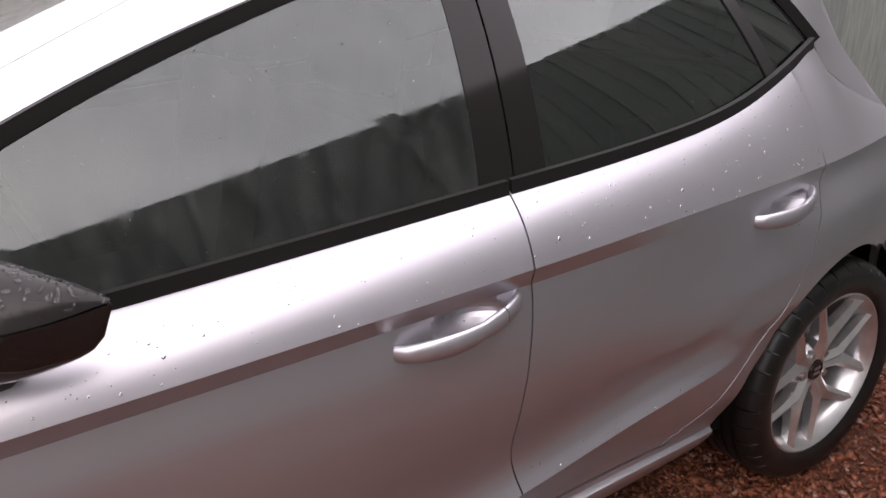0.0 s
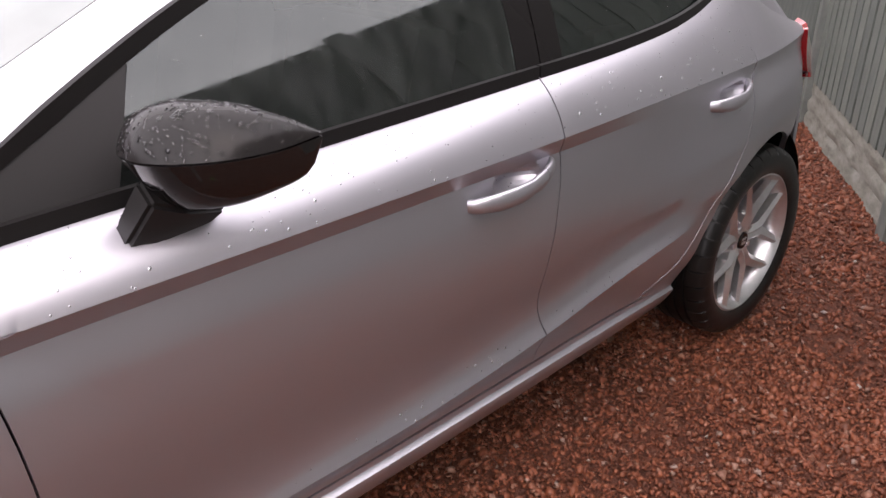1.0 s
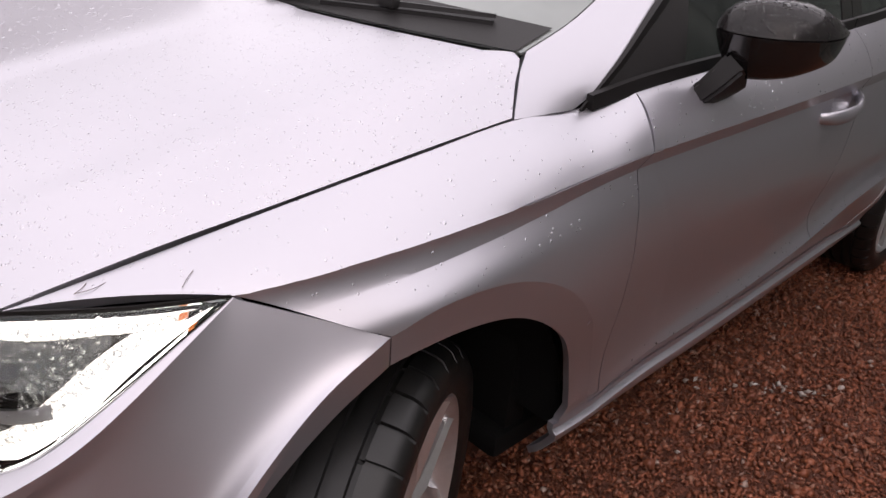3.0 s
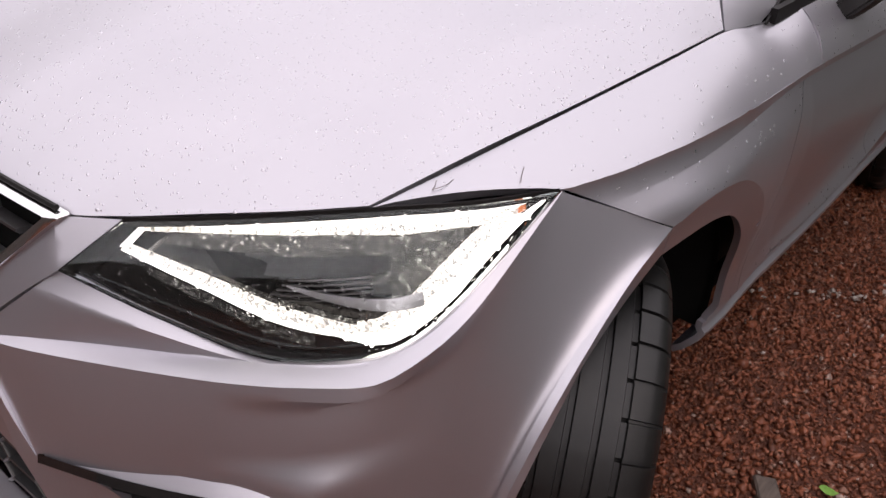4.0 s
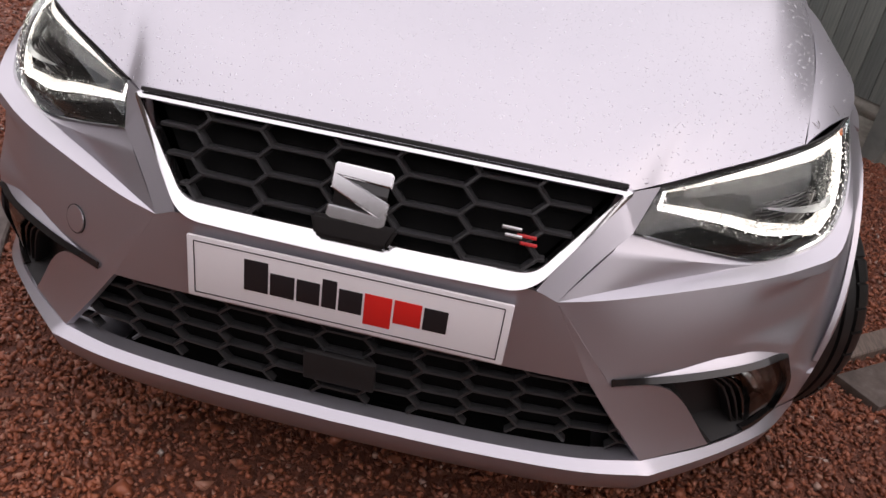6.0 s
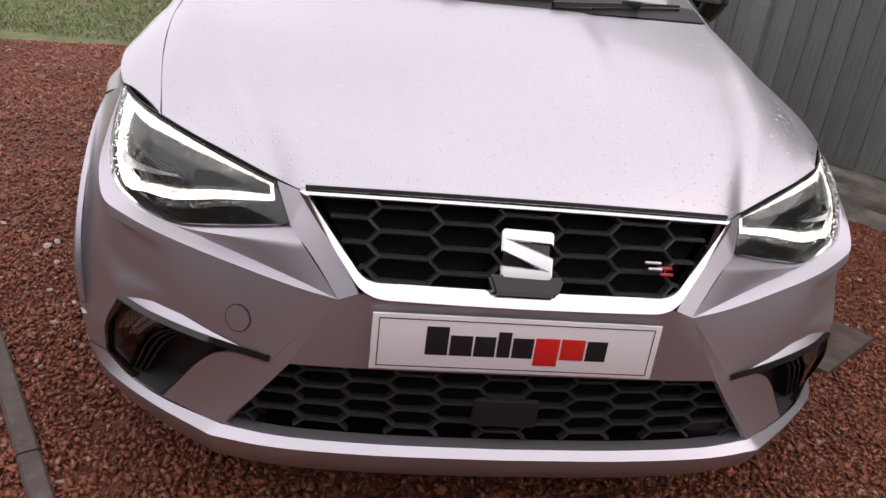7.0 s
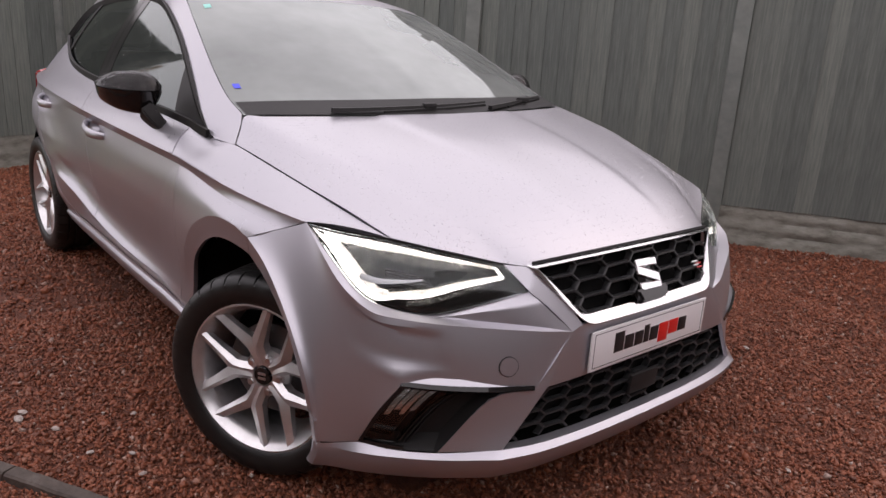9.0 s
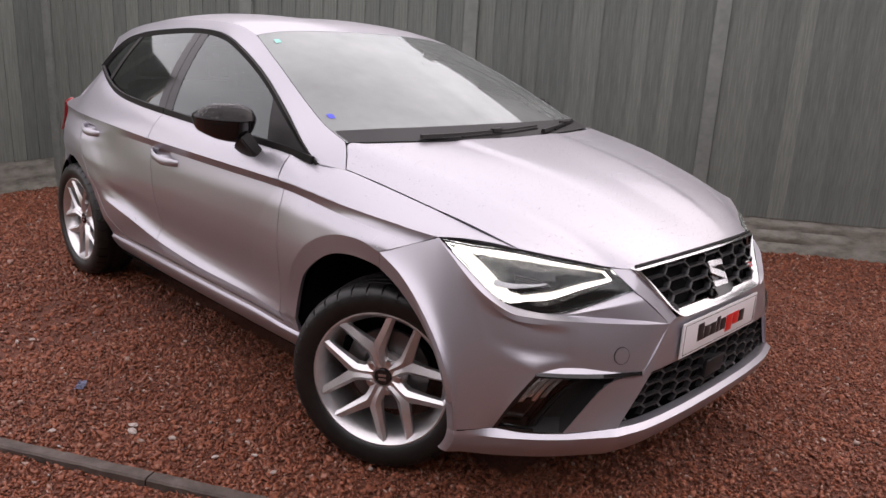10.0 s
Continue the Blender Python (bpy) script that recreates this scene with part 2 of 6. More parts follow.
# ---- building helpers ----
def pchip(xs, ys):
    """A smooth curve through the knots that never overshoots."""
    xs, ys = np.asarray(xs, float), np.asarray(ys, float)
    h, d = np.diff(xs), np.diff(ys) / np.diff(xs)
    m = np.zeros(len(xs))
    m[0], m[-1] = d[0], d[-1]
    for i in range(1, len(xs) - 1):
        if d[i - 1] * d[i] > 0:
            w1, w2 = 2 * h[i] + h[i - 1], h[i] + 2 * h[i - 1]
            m[i] = (w1 + w2) / (w1 / d[i - 1] + w2 / d[i])

    def f(x):
        x = min(max(x, xs[0]), xs[-1])
        i = min(max(int(np.searchsorted(xs, x)) - 1, 0), len(h) - 1)
        t = (x - xs[i]) / h[i]
        return float((2 * t**3 - 3 * t * t + 1) * ys[i] + (t**3 - 2 * t * t + t) * h[i] * m[i] + (3 * t * t - 2 * t**3) * ys[i + 1] + (t**3 - t * t) * h[i] * m[i + 1])
    return f


def curve(points, n, bent=True):
    """n points evenly spaced along a smooth (or straight) line through the given ones."""
    p = np.asarray(points, float)
    if bent and len(p) > 2:
        q = np.vstack([2 * p[0] - p[1], p, 2 * p[-1] - p[-2]])
        fine = []
        for i in range(1, len(q) - 2):
            a, b, c, d = q[i - 1], q[i], q[i + 1], q[i + 2]
            ta = np.linalg.norm(b - a) ** 0.5 + 1e-9
            tb = np.linalg.norm(c - b) ** 0.5 + 1e-9
            tc = np.linalg.norm(d - c) ** 0.5 + 1e-9
            m1 = (c - b) + tb * ((b - a) / ta - (c - a) / (ta + tb))
            m2 = (c - b) + tb * ((d - c) / tc - (d - b) / (tb + tc))
            for t in np.linspace(0, 1, 16, endpoint=False):
                fine.append((2 * t**3 - 3 * t * t + 1) * b + (t**3 - 2 * t * t + t) * m1 + (3 * t * t - 2 * t**3) * c + (t**3 - t * t) * m2)
        p = np.vstack([fine, p[-1:]])
    s = np.concatenate([[0], np.cumsum(np.linalg.norm(np.diff(p, axis=0), axis=1))])
    u = np.linspace(0, s[-1], n)
    return np.stack([np.interp(u, s, p[:, k]) for k in range(p.shape[1])], 1)


def chain(pieces, n):
    """Several smooth pieces, meeting at corners, as one line of n points."""
    p = np.vstack([curve(q, 40) for q in pieces])
    return curve(p, n, False)


def coons(low, high, first, last):
    """A patch between four lines: low and high run along u, first and last from low to high."""
    nu, nv = len(low), len(first)
    u, v = np.linspace(0, 1, nu)[None, :, None], np.linspace(0, 1, nv)[:, None, None]
    lo, hi, fi, la = low[None], high[None], first[:, None], last[:, None]
    return (1 - v) * lo + v * hi + (1 - u) * fi + u * la - ((1 - u) * (1 - v) * low[0] + u * (1 - v) * low[-1] + (1 - u) * v * high[0] + u * v * high[-1])


def sheet(grids, out=(0, 1, 0), gap=0.0, lip=0.0, mirror=False):
    """Point grids joined into one bmesh that faces out; its rim is drawn in by gap and turned inwards by lip."""
    bm = bmesh.new()
    for g in grids:
        rows = [[bm.verts.new(p) for p in row] for row in g]
        for a, b in zip(rows, rows[1:]):
            for i in range(len(a) - 1):
                try:
                    bm.faces.new((a[i], a[i + 1], b[i + 1], b[i]))
                except ValueError:
                    pass
    bmesh.ops.remove_doubles(bm, verts=bm.verts, dist=0.0006)
    bmesh.ops.dissolve_degenerate(bm, edges=bm.edges, dist=0.0001)
    bmesh.ops.recalc_face_normals(bm, faces=bm.faces)
    total = Vector()
    for f in bm.faces:
        total += f.normal * f.calc_area()
    if total.dot(Vector(out)) < 0:
        bmesh.ops.reverse_faces(bm, faces=bm.faces)
    bm.normal_update()
    rim = [e for e in bm.edges if e.is_boundary]
    if gap:
        move = {}
        for e in rim:
            f = e.link_faces[0]
            d = (e.verts[1].co - e.verts[0].co).cross(f.normal)
            if d.length < 1e-9:
                continue
            d.normalize()
            if d.dot(f.calc_center_median() - e.verts[0].co) < 0:
                d = -d
            for v in e.verts:
                move.setdefault(v, []).append(d)
        for v, ds in move.items():
            d = sum(ds, Vector())
            if d.length > 0.2:
                v.co += d.normalized() * gap
    if lip:
        normals = {v: v.normal.copy() for e in rim for v in e.verts}
        old = {v: v.co.copy() for v in normals}
        made = bmesh.ops.extrude_edge_only(bm, edges=rim)
        fresh = [v for v in made["geom"] if isinstance(v, bmesh.types.BMVert)]
        by_place = {tuple(round(c, 6) for c in p): v for v, p in old.items()}
        for v in fresh:
            source = by_place.get(tuple(round(c, 6) for c in v.co))
            if source:
                v.co -= normals[source] * lip
    if mirror:
        flip(bm)
    return bm


def flip(bm):
    for v in bm.verts:
        v.co.y = -v.co.y
    bmesh.ops.reverse_faces(bm, faces=bm.faces)
    return bm


def part(name, bm, mat, parent=None, label="", angle=30):
    me = bpy.data.meshes.new(name)
    bm.to_mesh(me)
    bm.free()
    me.materials.append(mat)
    me.shade_smooth()
    me.set_sharp_from_angle(angle=radians(angle))
    ob = new(name, me)
    if parent is not None:
        ob.parent = parent
    return tagged(ob, label)


def box(size, at=(0, 0, 0), bevel=0.0, turn=(0, 0, 0), bm=None):
    own = bmesh.new()
    bmesh.ops.create_cube(own, size=1, matrix=Matrix.Diagonal((*size, 1)))
    if bevel:
        bmesh.ops.bevel(own, geom=own.edges[:], offset=bevel, segments=2, profile=0.6, affect="EDGES")
    bmesh.ops.transform(own, matrix=pose(*at, *turn), verts=own.verts)
    return join(bm, own)


def join(bm, own):
    if bm is None:
        return own
    me = bpy.data.meshes.new("piece")
    own.to_mesh(me)
    own.free()
    bm.from_mesh(me)
    bpy.data.meshes.remove(me)
    return bm


def sweep(line, profile, up=(0, 0, 1), closed=False, scale=None):
    """A bar: the profile (across, along up) carried along the line."""
    bm = bmesh.new()
    p = [Vector(q) for q in line]
    n, rows = len(p), []
    for i in range(n):
        a = p[(i - 1) % n] if closed or i else p[i]
        b = p[(i + 1) % n] if closed or i < n - 1 else p[i]
        t = (b - a).normalized()
        side = t.cross(Vector(up)).normalized()
        lift = side.cross(t).normalized()
        k = 1.0 if scale is None else scale[i]
        rows.append([bm.verts.new(p[i] + side * c[0] * k + lift * c[1] * k) for c in profile])
    m = len(profile)
    for i in range(n if closed else n - 1):
        a, b = rows[i], rows[(i + 1) % n]
        for j in range(m):
            bm.faces.new((a[j], a[(j + 1) % m], b[(j + 1) % m], b[j]))
    if not closed:
        bm.faces.new(rows[0])
        bm.faces.new(rows[-1][::-1])
    bmesh.ops.recalc_face_normals(bm, faces=bm.faces)
    return bm


def ring(points, n=10, r=None):
    return [(math.cos(2 * math.pi * k / n) * points, math.sin(2 * math.pi * k / n) * (r or points)) for k in range(n)]


def lathe(profile, steps=48, close=False):
    """A shape turned about the y axis from (radius, y) pairs."""
    bm = bmesh.new()
    rows = []
    for k in range(steps):
        a = 2 * math.pi * k / steps
        rows.append([bm.verts.new((r * math.cos(a), y, r * math.sin(a))) for r, y in profile])
    for k in range(steps):
        a, b = rows[k], rows[(k + 1) % steps]
        for j in range(len(profile) - (0 if close else 1)):
            bm.faces.new((a[j], a[(j + 1) % len(profile)], b[(j + 1) % len(profile)], b[j]))
    bmesh.ops.remove_doubles(bm, verts=bm.verts, dist=1e-5)
    bmesh.ops.recalc_face_normals(bm, faces=bm.faces)
    return bm


# ---- the yard: ground, fences ----
CORNER = Vector((5.16, 0.08, 0))
LEFT_WAY = (Vector((0.831, -2.918, 0)) - CORNER).normalized()
REAR_WAY = (Vector((4.73, 1.62, 0)) - CORNER).normalized()
BAY = 1.755


def ground_sheet(name, xs, ys, height, mat):
    bm = bmesh.new()
    rows = [[bm.verts.new((x, y, height(x, y))) for x in xs] for y in ys]
    for a, b in zip(rows, rows[1:]):
        for i in range(len(a) - 1):
            bm.faces.new((a[i], a[i + 1], b[i + 1], b[i]))
    return part(name, bm, mat)


def bumps(x, y):
    return 0.012 * noise.noise(Vector((x * 1.3, y * 1.3, 0))) + 0.006 * noise.noise(Vector((x * 5, y * 5, 2)))


def in_yard(x, y):
    """How far (metres) a place lies inside the gravel yard, before the rear line."""
    side = Vector((-REAR_WAY.y, REAR_WAY.x, 0))
    return (Vector((x, y, 0)) - CORNER).dot(side)


def spread(lo, hi, near_lo, near_hi, step):
    out = [lo, lo / 3 + near_lo * 2 / 3] if lo < near_lo else []
    out += list(np.arange(near_lo, near_hi, step))
    return out + [near_hi + 4, hi]


land = ground_sheet("ground", spread(-300, 300, -9, 14, 0.25), spread(-300, 300, -9, 9, 0.25), lambda x, y: -0.06 + (0.03 * noise.noise(Vector((x * 0.5, y * 0.5, 4))) if abs(x) < 20 and abs(y) < 20 else 0), GRASS_SOIL)
tagged(land, "rough grassy soil beyond the gravel yard", "ground", kind="structure")


def gravel_bed():
    bm = bmesh.new()
    us, vs = np.arange(0, 14.1, 0.12), np.arange(-6.4, 7.1, 0.12)
    n = Vector((-REAR_WAY.y, REAR_WAY.x, 0))
    rows = []
    for u in us:
        row = []
        for v in vs:
            p = CORNER + n * (u - 0.05 + (0.08 * noise.noise(Vector((v * 2, 0, 7))) if u == 0 else 0)) + REAR_WAY * v
            row.append(bm.verts.new((p.x, p.y, -0.014 + bumps(p.x, p.y))))
        rows.append(row)
    for a, b in zip(rows, rows[1:]):
        for i in range(len(a) - 1):
            bm.faces.new((a[i], a[i + 1], b[i + 1], b[i]))
    bmesh.ops.recalc_face_normals(bm, faces=bm.faces)
    if sum(f.normal.z for f in bm.faces) < 0:
        bmesh.ops.reverse_faces(bm, faces=bm.faces)
    return bm


gravel_floor = part("ground_gravel_bed", gravel_bed(), GRAVEL_GROUND)
tagged(gravel_floor, "damp bed of fine red-brown gravel", "gravel", kind="structure")


def fence_post(fence, at, way, height, face=0.1):
    bm = box((face, 0.1, height + 0.3), (0, 0, height / 2 - 0.15), 0.008)
    ob = part("post", bm, POST_PAINT, fence, "grey-green painted square concrete post")
    ob.matrix_basis = Matrix.Translation(at) @ pose(0, 0, 0, 0, 0, math.degrees(math.atan2(way.y, way.x)))
    return ob


def feather_board(seed):
    r = random.Random(seed)
    bm = bmesh.new()
    w, h = 0.125, 2.05
    prof = [(0, 0), (w, 0), (w, 0.013), (0.01, 0.005)]
    rows = []
    for k in range(4):
        z = h * k / 3
        j = r.uniform(-0.0015, 0.0015)
        rows.append([bm.verts.new((x + j, -y, z)) for x, y in prof])
    for a, b in zip(rows, rows[1:]):
        for i in range(4):
            bm.faces.new((a[i], a[(i + 1) % 4], b[(i + 1) % 4], b[i]))
    bm.faces.new(rows[0])
    bm.faces.new(rows[-1])
    bmesh.ops.recalc_face_normals(bm, faces=bm.faces)
    me = bpy.data.meshes.new("fence_board")
    bm.to_mesh(me)
    bm.free()
    me.materials.append(FENCE_PAINT)
    return me


BOARDS = [feather_board(k) for k in range(4)]
FENCE_TOP = 2.30


def fence_bay(fence, start, way, length, inner, rnd):
    """A panel of overlapping boards over a concrete gravel board, between two posts; inner points to the yard."""
    face = Matrix(((way.x, -inner.x, 0, start.x), (way.y, -inner.y, 0, start.y), (0, 0, 1, 0), (0, 0, 0, 1)))
    clear = length - 0.1
    count = max(2, round(clear / 0.109))
    for k in range(count):
        ob = new("board", BOARDS[rnd.randrange(4)])
        ob.parent = fence
        base = start + way * (0.05 + k * clear / count) + inner * (0.012 + rnd.uniform(-0.0015, 0.0015))
        m = face.copy()
        m.translation = base + Vector((0, 0, FENCE_TOP - 2.05 + rnd.uniform(-0.004, 0.004)))
        ob.matrix_basis = m
    for z in (0.42, 1.15, 1.85):
        rail = box((clear, 0.038, 0.07), (clear / 2 + 0.05, 0.025, z))
        part("rail", rail, FENCE_PAINT, fence).matrix_basis = face
    bm = bmesh.new()
    nx, nz = 40, 10
    front = []
    for i in range(nx + 1):
        col = []
        for k in range(nz + 1):
            x, z = 0.05 + clear * i / nx, -0.05 + (FENCE_TOP - 2.05 + 0.05) * k / nz
            course = (z * 13) % 1
            rough = 0.012 * noise.noise(Vector((start.x + x * 6, start.y, z * 22))) + (0.006 if 0.12 < course < 0.9 else -0.004)
            col.append(bm.verts.new((x, -0.012 - (rough if k < nz else 0), z)))
        front.append(col)
    for a, b in zip(front, front[1:]):
        for k in range(nz):
            bm.faces.new((a[k], b[k], b[k + 1], a[k + 1]))
        bm.faces.new((a[nz], b[nz], bm.verts.new((b[nz].co.x, 0.04, b[nz].co.z)), bm.verts.new((a[nz].co.x, 0.04, a[nz].co.z))))
    bmesh.ops.remove_doubles(bm, verts=bm.verts, dist=0.0005)
    stone = part("gravel_board", bm, CONCRETE, fence, "weathered stone-faced concrete gravel board", 40)
    stone.matrix_basis = face


rnd = random.Random(5)
left_in = Vector((LEFT_WAY.y, -LEFT_WAY.x, 0))
if left_in.dot(Vector((0, 0, 0)) - CORNER) < 0:
    left_in = -left_in
rear_in = Vector((REAR_WAY.y, -REAR_WAY.x, 0))
if rear_in.dot(Vector((0, 0, 0)) - CORNER) < 0:
    rear_in = -rear_in
side_fence = tagged(new("fence"), "grey-green painted board fence beside the car, concrete posts", "fence", "yard fences")
rear_fence = tagged(new("fence"), "grey-green painted board fence behind the car, ending at an open gap", "fence", "yard fences")
for k in range(7):
    if k:
        fence_post(side_fence, CORNER + LEFT_WAY * BAY * k, LEFT_WAY, FENCE_TOP + 0.04)
    if k < 6:
        fence_bay(side_fence, CORNER + LEFT_WAY * BAY * k, LEFT_WAY, BAY, left_in, rnd)
fence_post(side_fence, CORNER, LEFT_WAY, FENCE_TOP + 0.04)
fence_bay(rear_fence, CORNER, REAR_WAY, 1.56, rear_in, rnd)
fence_post(rear_fence, CORNER + REAR_WAY * 1.56, REAR_WAY, FENCE_TOP + 0.04)
strip = part("batten", box((0.035, 0.05, 2.1), (0, 0, 1.0), 0.003), TIMBER, rear_fence, "pale bare timber batten")
strip.matrix_basis = Matrix.Translation(CORNER + REAR_WAY * 1.635) @ pose(0, 0, 0, 0, 0, math.degrees(math.atan2(REAR_WAY.y, REAR_WAY.x)))


# unseen walls added behind the camera: they block low sky and darken the car's reflections
RENDER_COAT = material("brown_grey_render", (0.10, 0.085, 0.075), 0.85)
rg = grain(RENDER_COAT, 3, 7, 0.7)
wire(RENDER_COAT, ramp(RENDER_COAT, rg, [(0.3, (0.075, 0.062, 0.054)), (0.7, (0.125, 0.108, 0.096))]), bsdf(RENDER_COAT).inputs["Base Color"])
relief(RENDER_COAT, grain(RENDER_COAT, 60, 4), 0.5, 0.006)
added_front_wall = part("unseen_wall_front", box((0.2, 11.4, 3.2), (-5.5, 0.2, 1.5), 0.01), RENDER_COAT)
tagged(added_front_wall, "unseen plain brown-grey wall added to block low sky light", "wall", kind="structure")
added_side_wall = part("unseen_wall_side", box((8.3, 0.2, 3.3), (-1.35, 6.0, 1.55), 0.01), RENDER_COAT)
tagged(added_side_wall, "unseen plain brown-grey wall added to block low sky light", "wall", kind="structure")


# ---- the car: feature lines (right side; x runs to the rear, the front axle at 0) ----
CREASE_Z = pchip((-0.21, 0.0, 0.2, 0.5, 0.9, 1.25, 1.55, 2.0, 2.4, 2.87, 3.1), (0.808, 0.832, 0.845, 0.866, 0.873, 0.878, 0.882, 0.895, 0.905, 0.922, 0.93))
HALF = pchip((-0.21, -0.1, 0.05, 0.2, 0.5, 1.0, 1.55, 2.0, 2.4, 2.7, 2.88, 3.05), (0.797, 0.832, 0.858, 0.866, 0.871, 0.873, 0.867, 0.858, 0.838, 0.795, 0.745, 0.66))
LOW_Z = pchip((0.4, 0.6, 0.9, 1.2, 1.54, 1.9, 2.17, 2.6), (0.37, 0.375, 0.385, 0.395, 0.42, 0.475, 0.527, 0.56))
FLARE = pchip((0.4, 0.7, 1.2, 1.8, 2.05, 2.2, 2.5), (0.0, 0.35, 0.9, 1.0, 0.6, 0.0, 0.0))
UNDER = pchip((-0.21, -0.1, 0.2, 0.5, 1.4, 1.75, 2.0, 2.15, 2.4, 3.05), (0.0, 0.004, 0.013, 0.018, 0.015, 0.009, 0.0, 0.0, 0.008, 0.009))
ARCH_OUT = pchip((0.437, 0.50, 0.59, 0.68), (1.0, 0.68, 0.25, 0.0))
ARCH_SOFT = pchip((0.36, 0.392, 0.44, 0.56, 0.68), (0.018, 0.021, 0.021, 0.009, 0.0))
REAR_FLARE = pchip((0.36, 0.40, 0.46, 0.53, 0.62, 0.74, 0.85), (0.043, 0.044, 0.042, 0.033, 0.017, 0.004, 0.0))
FRONT_ARCH, REAR_ARCH, ARCH_R, REAR_R = (0.03, 0.31), (2.55, 0.31), 0.385, 0.365
GREEN = pchip((0.2, 0.335, 0.42, 0.55, 1.6, 2.0, 2.3, 2.575, 3.0), (0.08, 0.040, 0.013, 0.0, 0.0, 0.012, 0.035, 0.07, 0.16))


def ease(s):
    s = min(1.0, max(0.0, s))
    return s * s * (3 - 2 * s)


FLARE_R = pchip((0, 50, 65, 80, 92, 101, 180), (0.474, 0.472, 0.465, 0.457, 0.450, 0.437, 0.437))
LIP_R = pchip((0, 20, 35, 50, 65, 80, 90, 100.4), (0.405, 0.413, 0.413, 0.407, 0.402, 0.394, 0.390, 0.385))


def front_flare(x, z):
    """The creased flare over the front wheel, sharp ahead of the wheel and fading behind it."""
    dx, dz = x - FRONT_ARCH[0], z - FRONT_ARCH[1]
    r, a = math.hypot(dx, dz), math.degrees(math.atan2(dz, dx))
    r *= 0.437 / FLARE_R(max(a, 0.0))
    if r > 0.68:
        return 0.0
    peak = 0.033 + 0.017 * ease((a - 55) / 45)
    sharp = peak * (ARCH_OUT(r) if r > 0.437 else 0.78 + 0.22 * max(0.0, (r - 0.385) / 0.052))
    k = ease((a - 5) / 50)
    return k * sharp + (1 - k) * ARCH_SOFT(max(r, 0.36))


def side_y(x, z):
    """The outer skin below the shoulder crease."""
    w, zc, zl, f, u = HALF(x), CREASE_Z(x), LOW_Z(x), FLARE(x), UNDER(x)
    foot, base = zc - 0.034, 0.002 * min(1.0, max(0.0, (2.05 - x) / 0.3))
    if z > foot:
        y = w - (base + u) * (zc - z) / 0.034
    elif z > zl:
        full_z = max(0.755, zl + 0.20) if x > 0.4 else min(0.755, zc - 0.065)
        y = w + pchip((zl, zl + 0.030, zl + 0.062, max(0.61, zl + 0.12), max(0.69, zl + 0.165), full_z, foot), (-0.034 + 0.021 * f, -0.036 + 0.006 * f + 0.009 * ease((x - 1.9) / 0.3), -0.036 + 0.018 * ease((x - 1.9) / 0.3), -0.0135, -0.007, -0.0075, -base - u))(z)
    else:
        y = w + pchip((0.17, 0.20, 0.225, 0.25, 0.28, 0.303, 0.3115, 0.320, 0.345, zl), (-0.20, -0.13, -0.085, -0.056, -0.038, -0.029, -0.029, -0.041, -0.043, -0.034 + 0.021 * f))(z)
    low = ease((z - 0.22) / 0.17)
    y += front_flare(x, z) * low * ease((zc - z) / 0.075)
    r = math.hypot(x - REAR_ARCH[0], z - REAR_ARCH[1])
    if r < 0.85:
        y += REAR_FLARE(max(r, 0.36)) * ease((z - 0.27) / 0.16) * ease((zc - z) / 0.12)
    for hx, hz in ((1.432, 0.824), (2.252, 0.849)):
        d = math.hypot((x - hx) / 0.066, (z - hz) / 0.031)
        if d < 1:
            y -= 0.034 * (1 - d * d) ** 0.9 * ease((foot - z) / 0.010)
    return y


def glass_y(x, z):
    """The skin of windows and pillars above the waist."""
    d = z - 0.97
    return 0.78 - 0.36 * d - 0.69 * d * abs(d) - GREEN(x)


def on_side(g):
    return np.array([[(x, side_y(x, z), z) for x, z in row] for row in g])


def on_glass(g, proud=0.0):
    return np.array([[(x, glass_y(x, z) + proud, z) for x, z in row] for row in g])


def crease_line(x0, x1, n):
    return np.array([(x, HALF(x), CREASE_Z(x)) for x in np.linspace(x0, x1, n)])


def strip_up(low, high, rows=9, bulge=0.010):
    """A shoulder strip between two lines, slightly full."""
    v = np.linspace(0, 1, rows)[:, None, None]
    g = (1 - v) * low[None] + v * high[None]
    across = high - low
    n = np.stack([np.zeros(len(low)), across[:, 2], -across[:, 1]], 1)
    n /= np.linalg.norm(n, axis=1)[:, None] + 1e-9
    return g + (4 * v * (1 - v)) * bulge * n[None]


def arch_line(centre, a0, a1, n, r=ARCH_R):
    return np.array([(centre[0] + (r(a) if callable(r) else r) * math.cos(radians(a)), centre[1] + (r(a) if callable(r) else r) * math.sin(radians(a))) for a in np.linspace(a0, a1, n)])


car = tagged(new("car"), "silver five-door hatchback car wet with rain, daytime lights on", "car")


def both(name, make, mat, parent=None, label="", angle=30):
    """The same part for the right and the left side."""
    out = []
    for k, mirror in enumerate((False, True)):
        p = parent[k] if isinstance(parent, (list, tuple)) else (parent or car)
        out.append(part(name, make(mirror), mat, p, label, angle))
    return out


GAP, LIP = 0.0017, 0.014
BELT = pchip((0.40, 0.55, 1.0, 1.57, 1.85, 2.05, 2.2, 2.33, 2.45, 2.575), (0.930, 0.950, 0.966, 0.990, 1.002, 1.016, 1.035, 1.062, 1.092, 1.125))


def belt_line(x0, x1, n, drop=0.0):
    return np.array([(x, glass_y(x, BELT(x)) + 0.004, BELT(x) - drop) for x in np.linspace(x0, x1, n)])


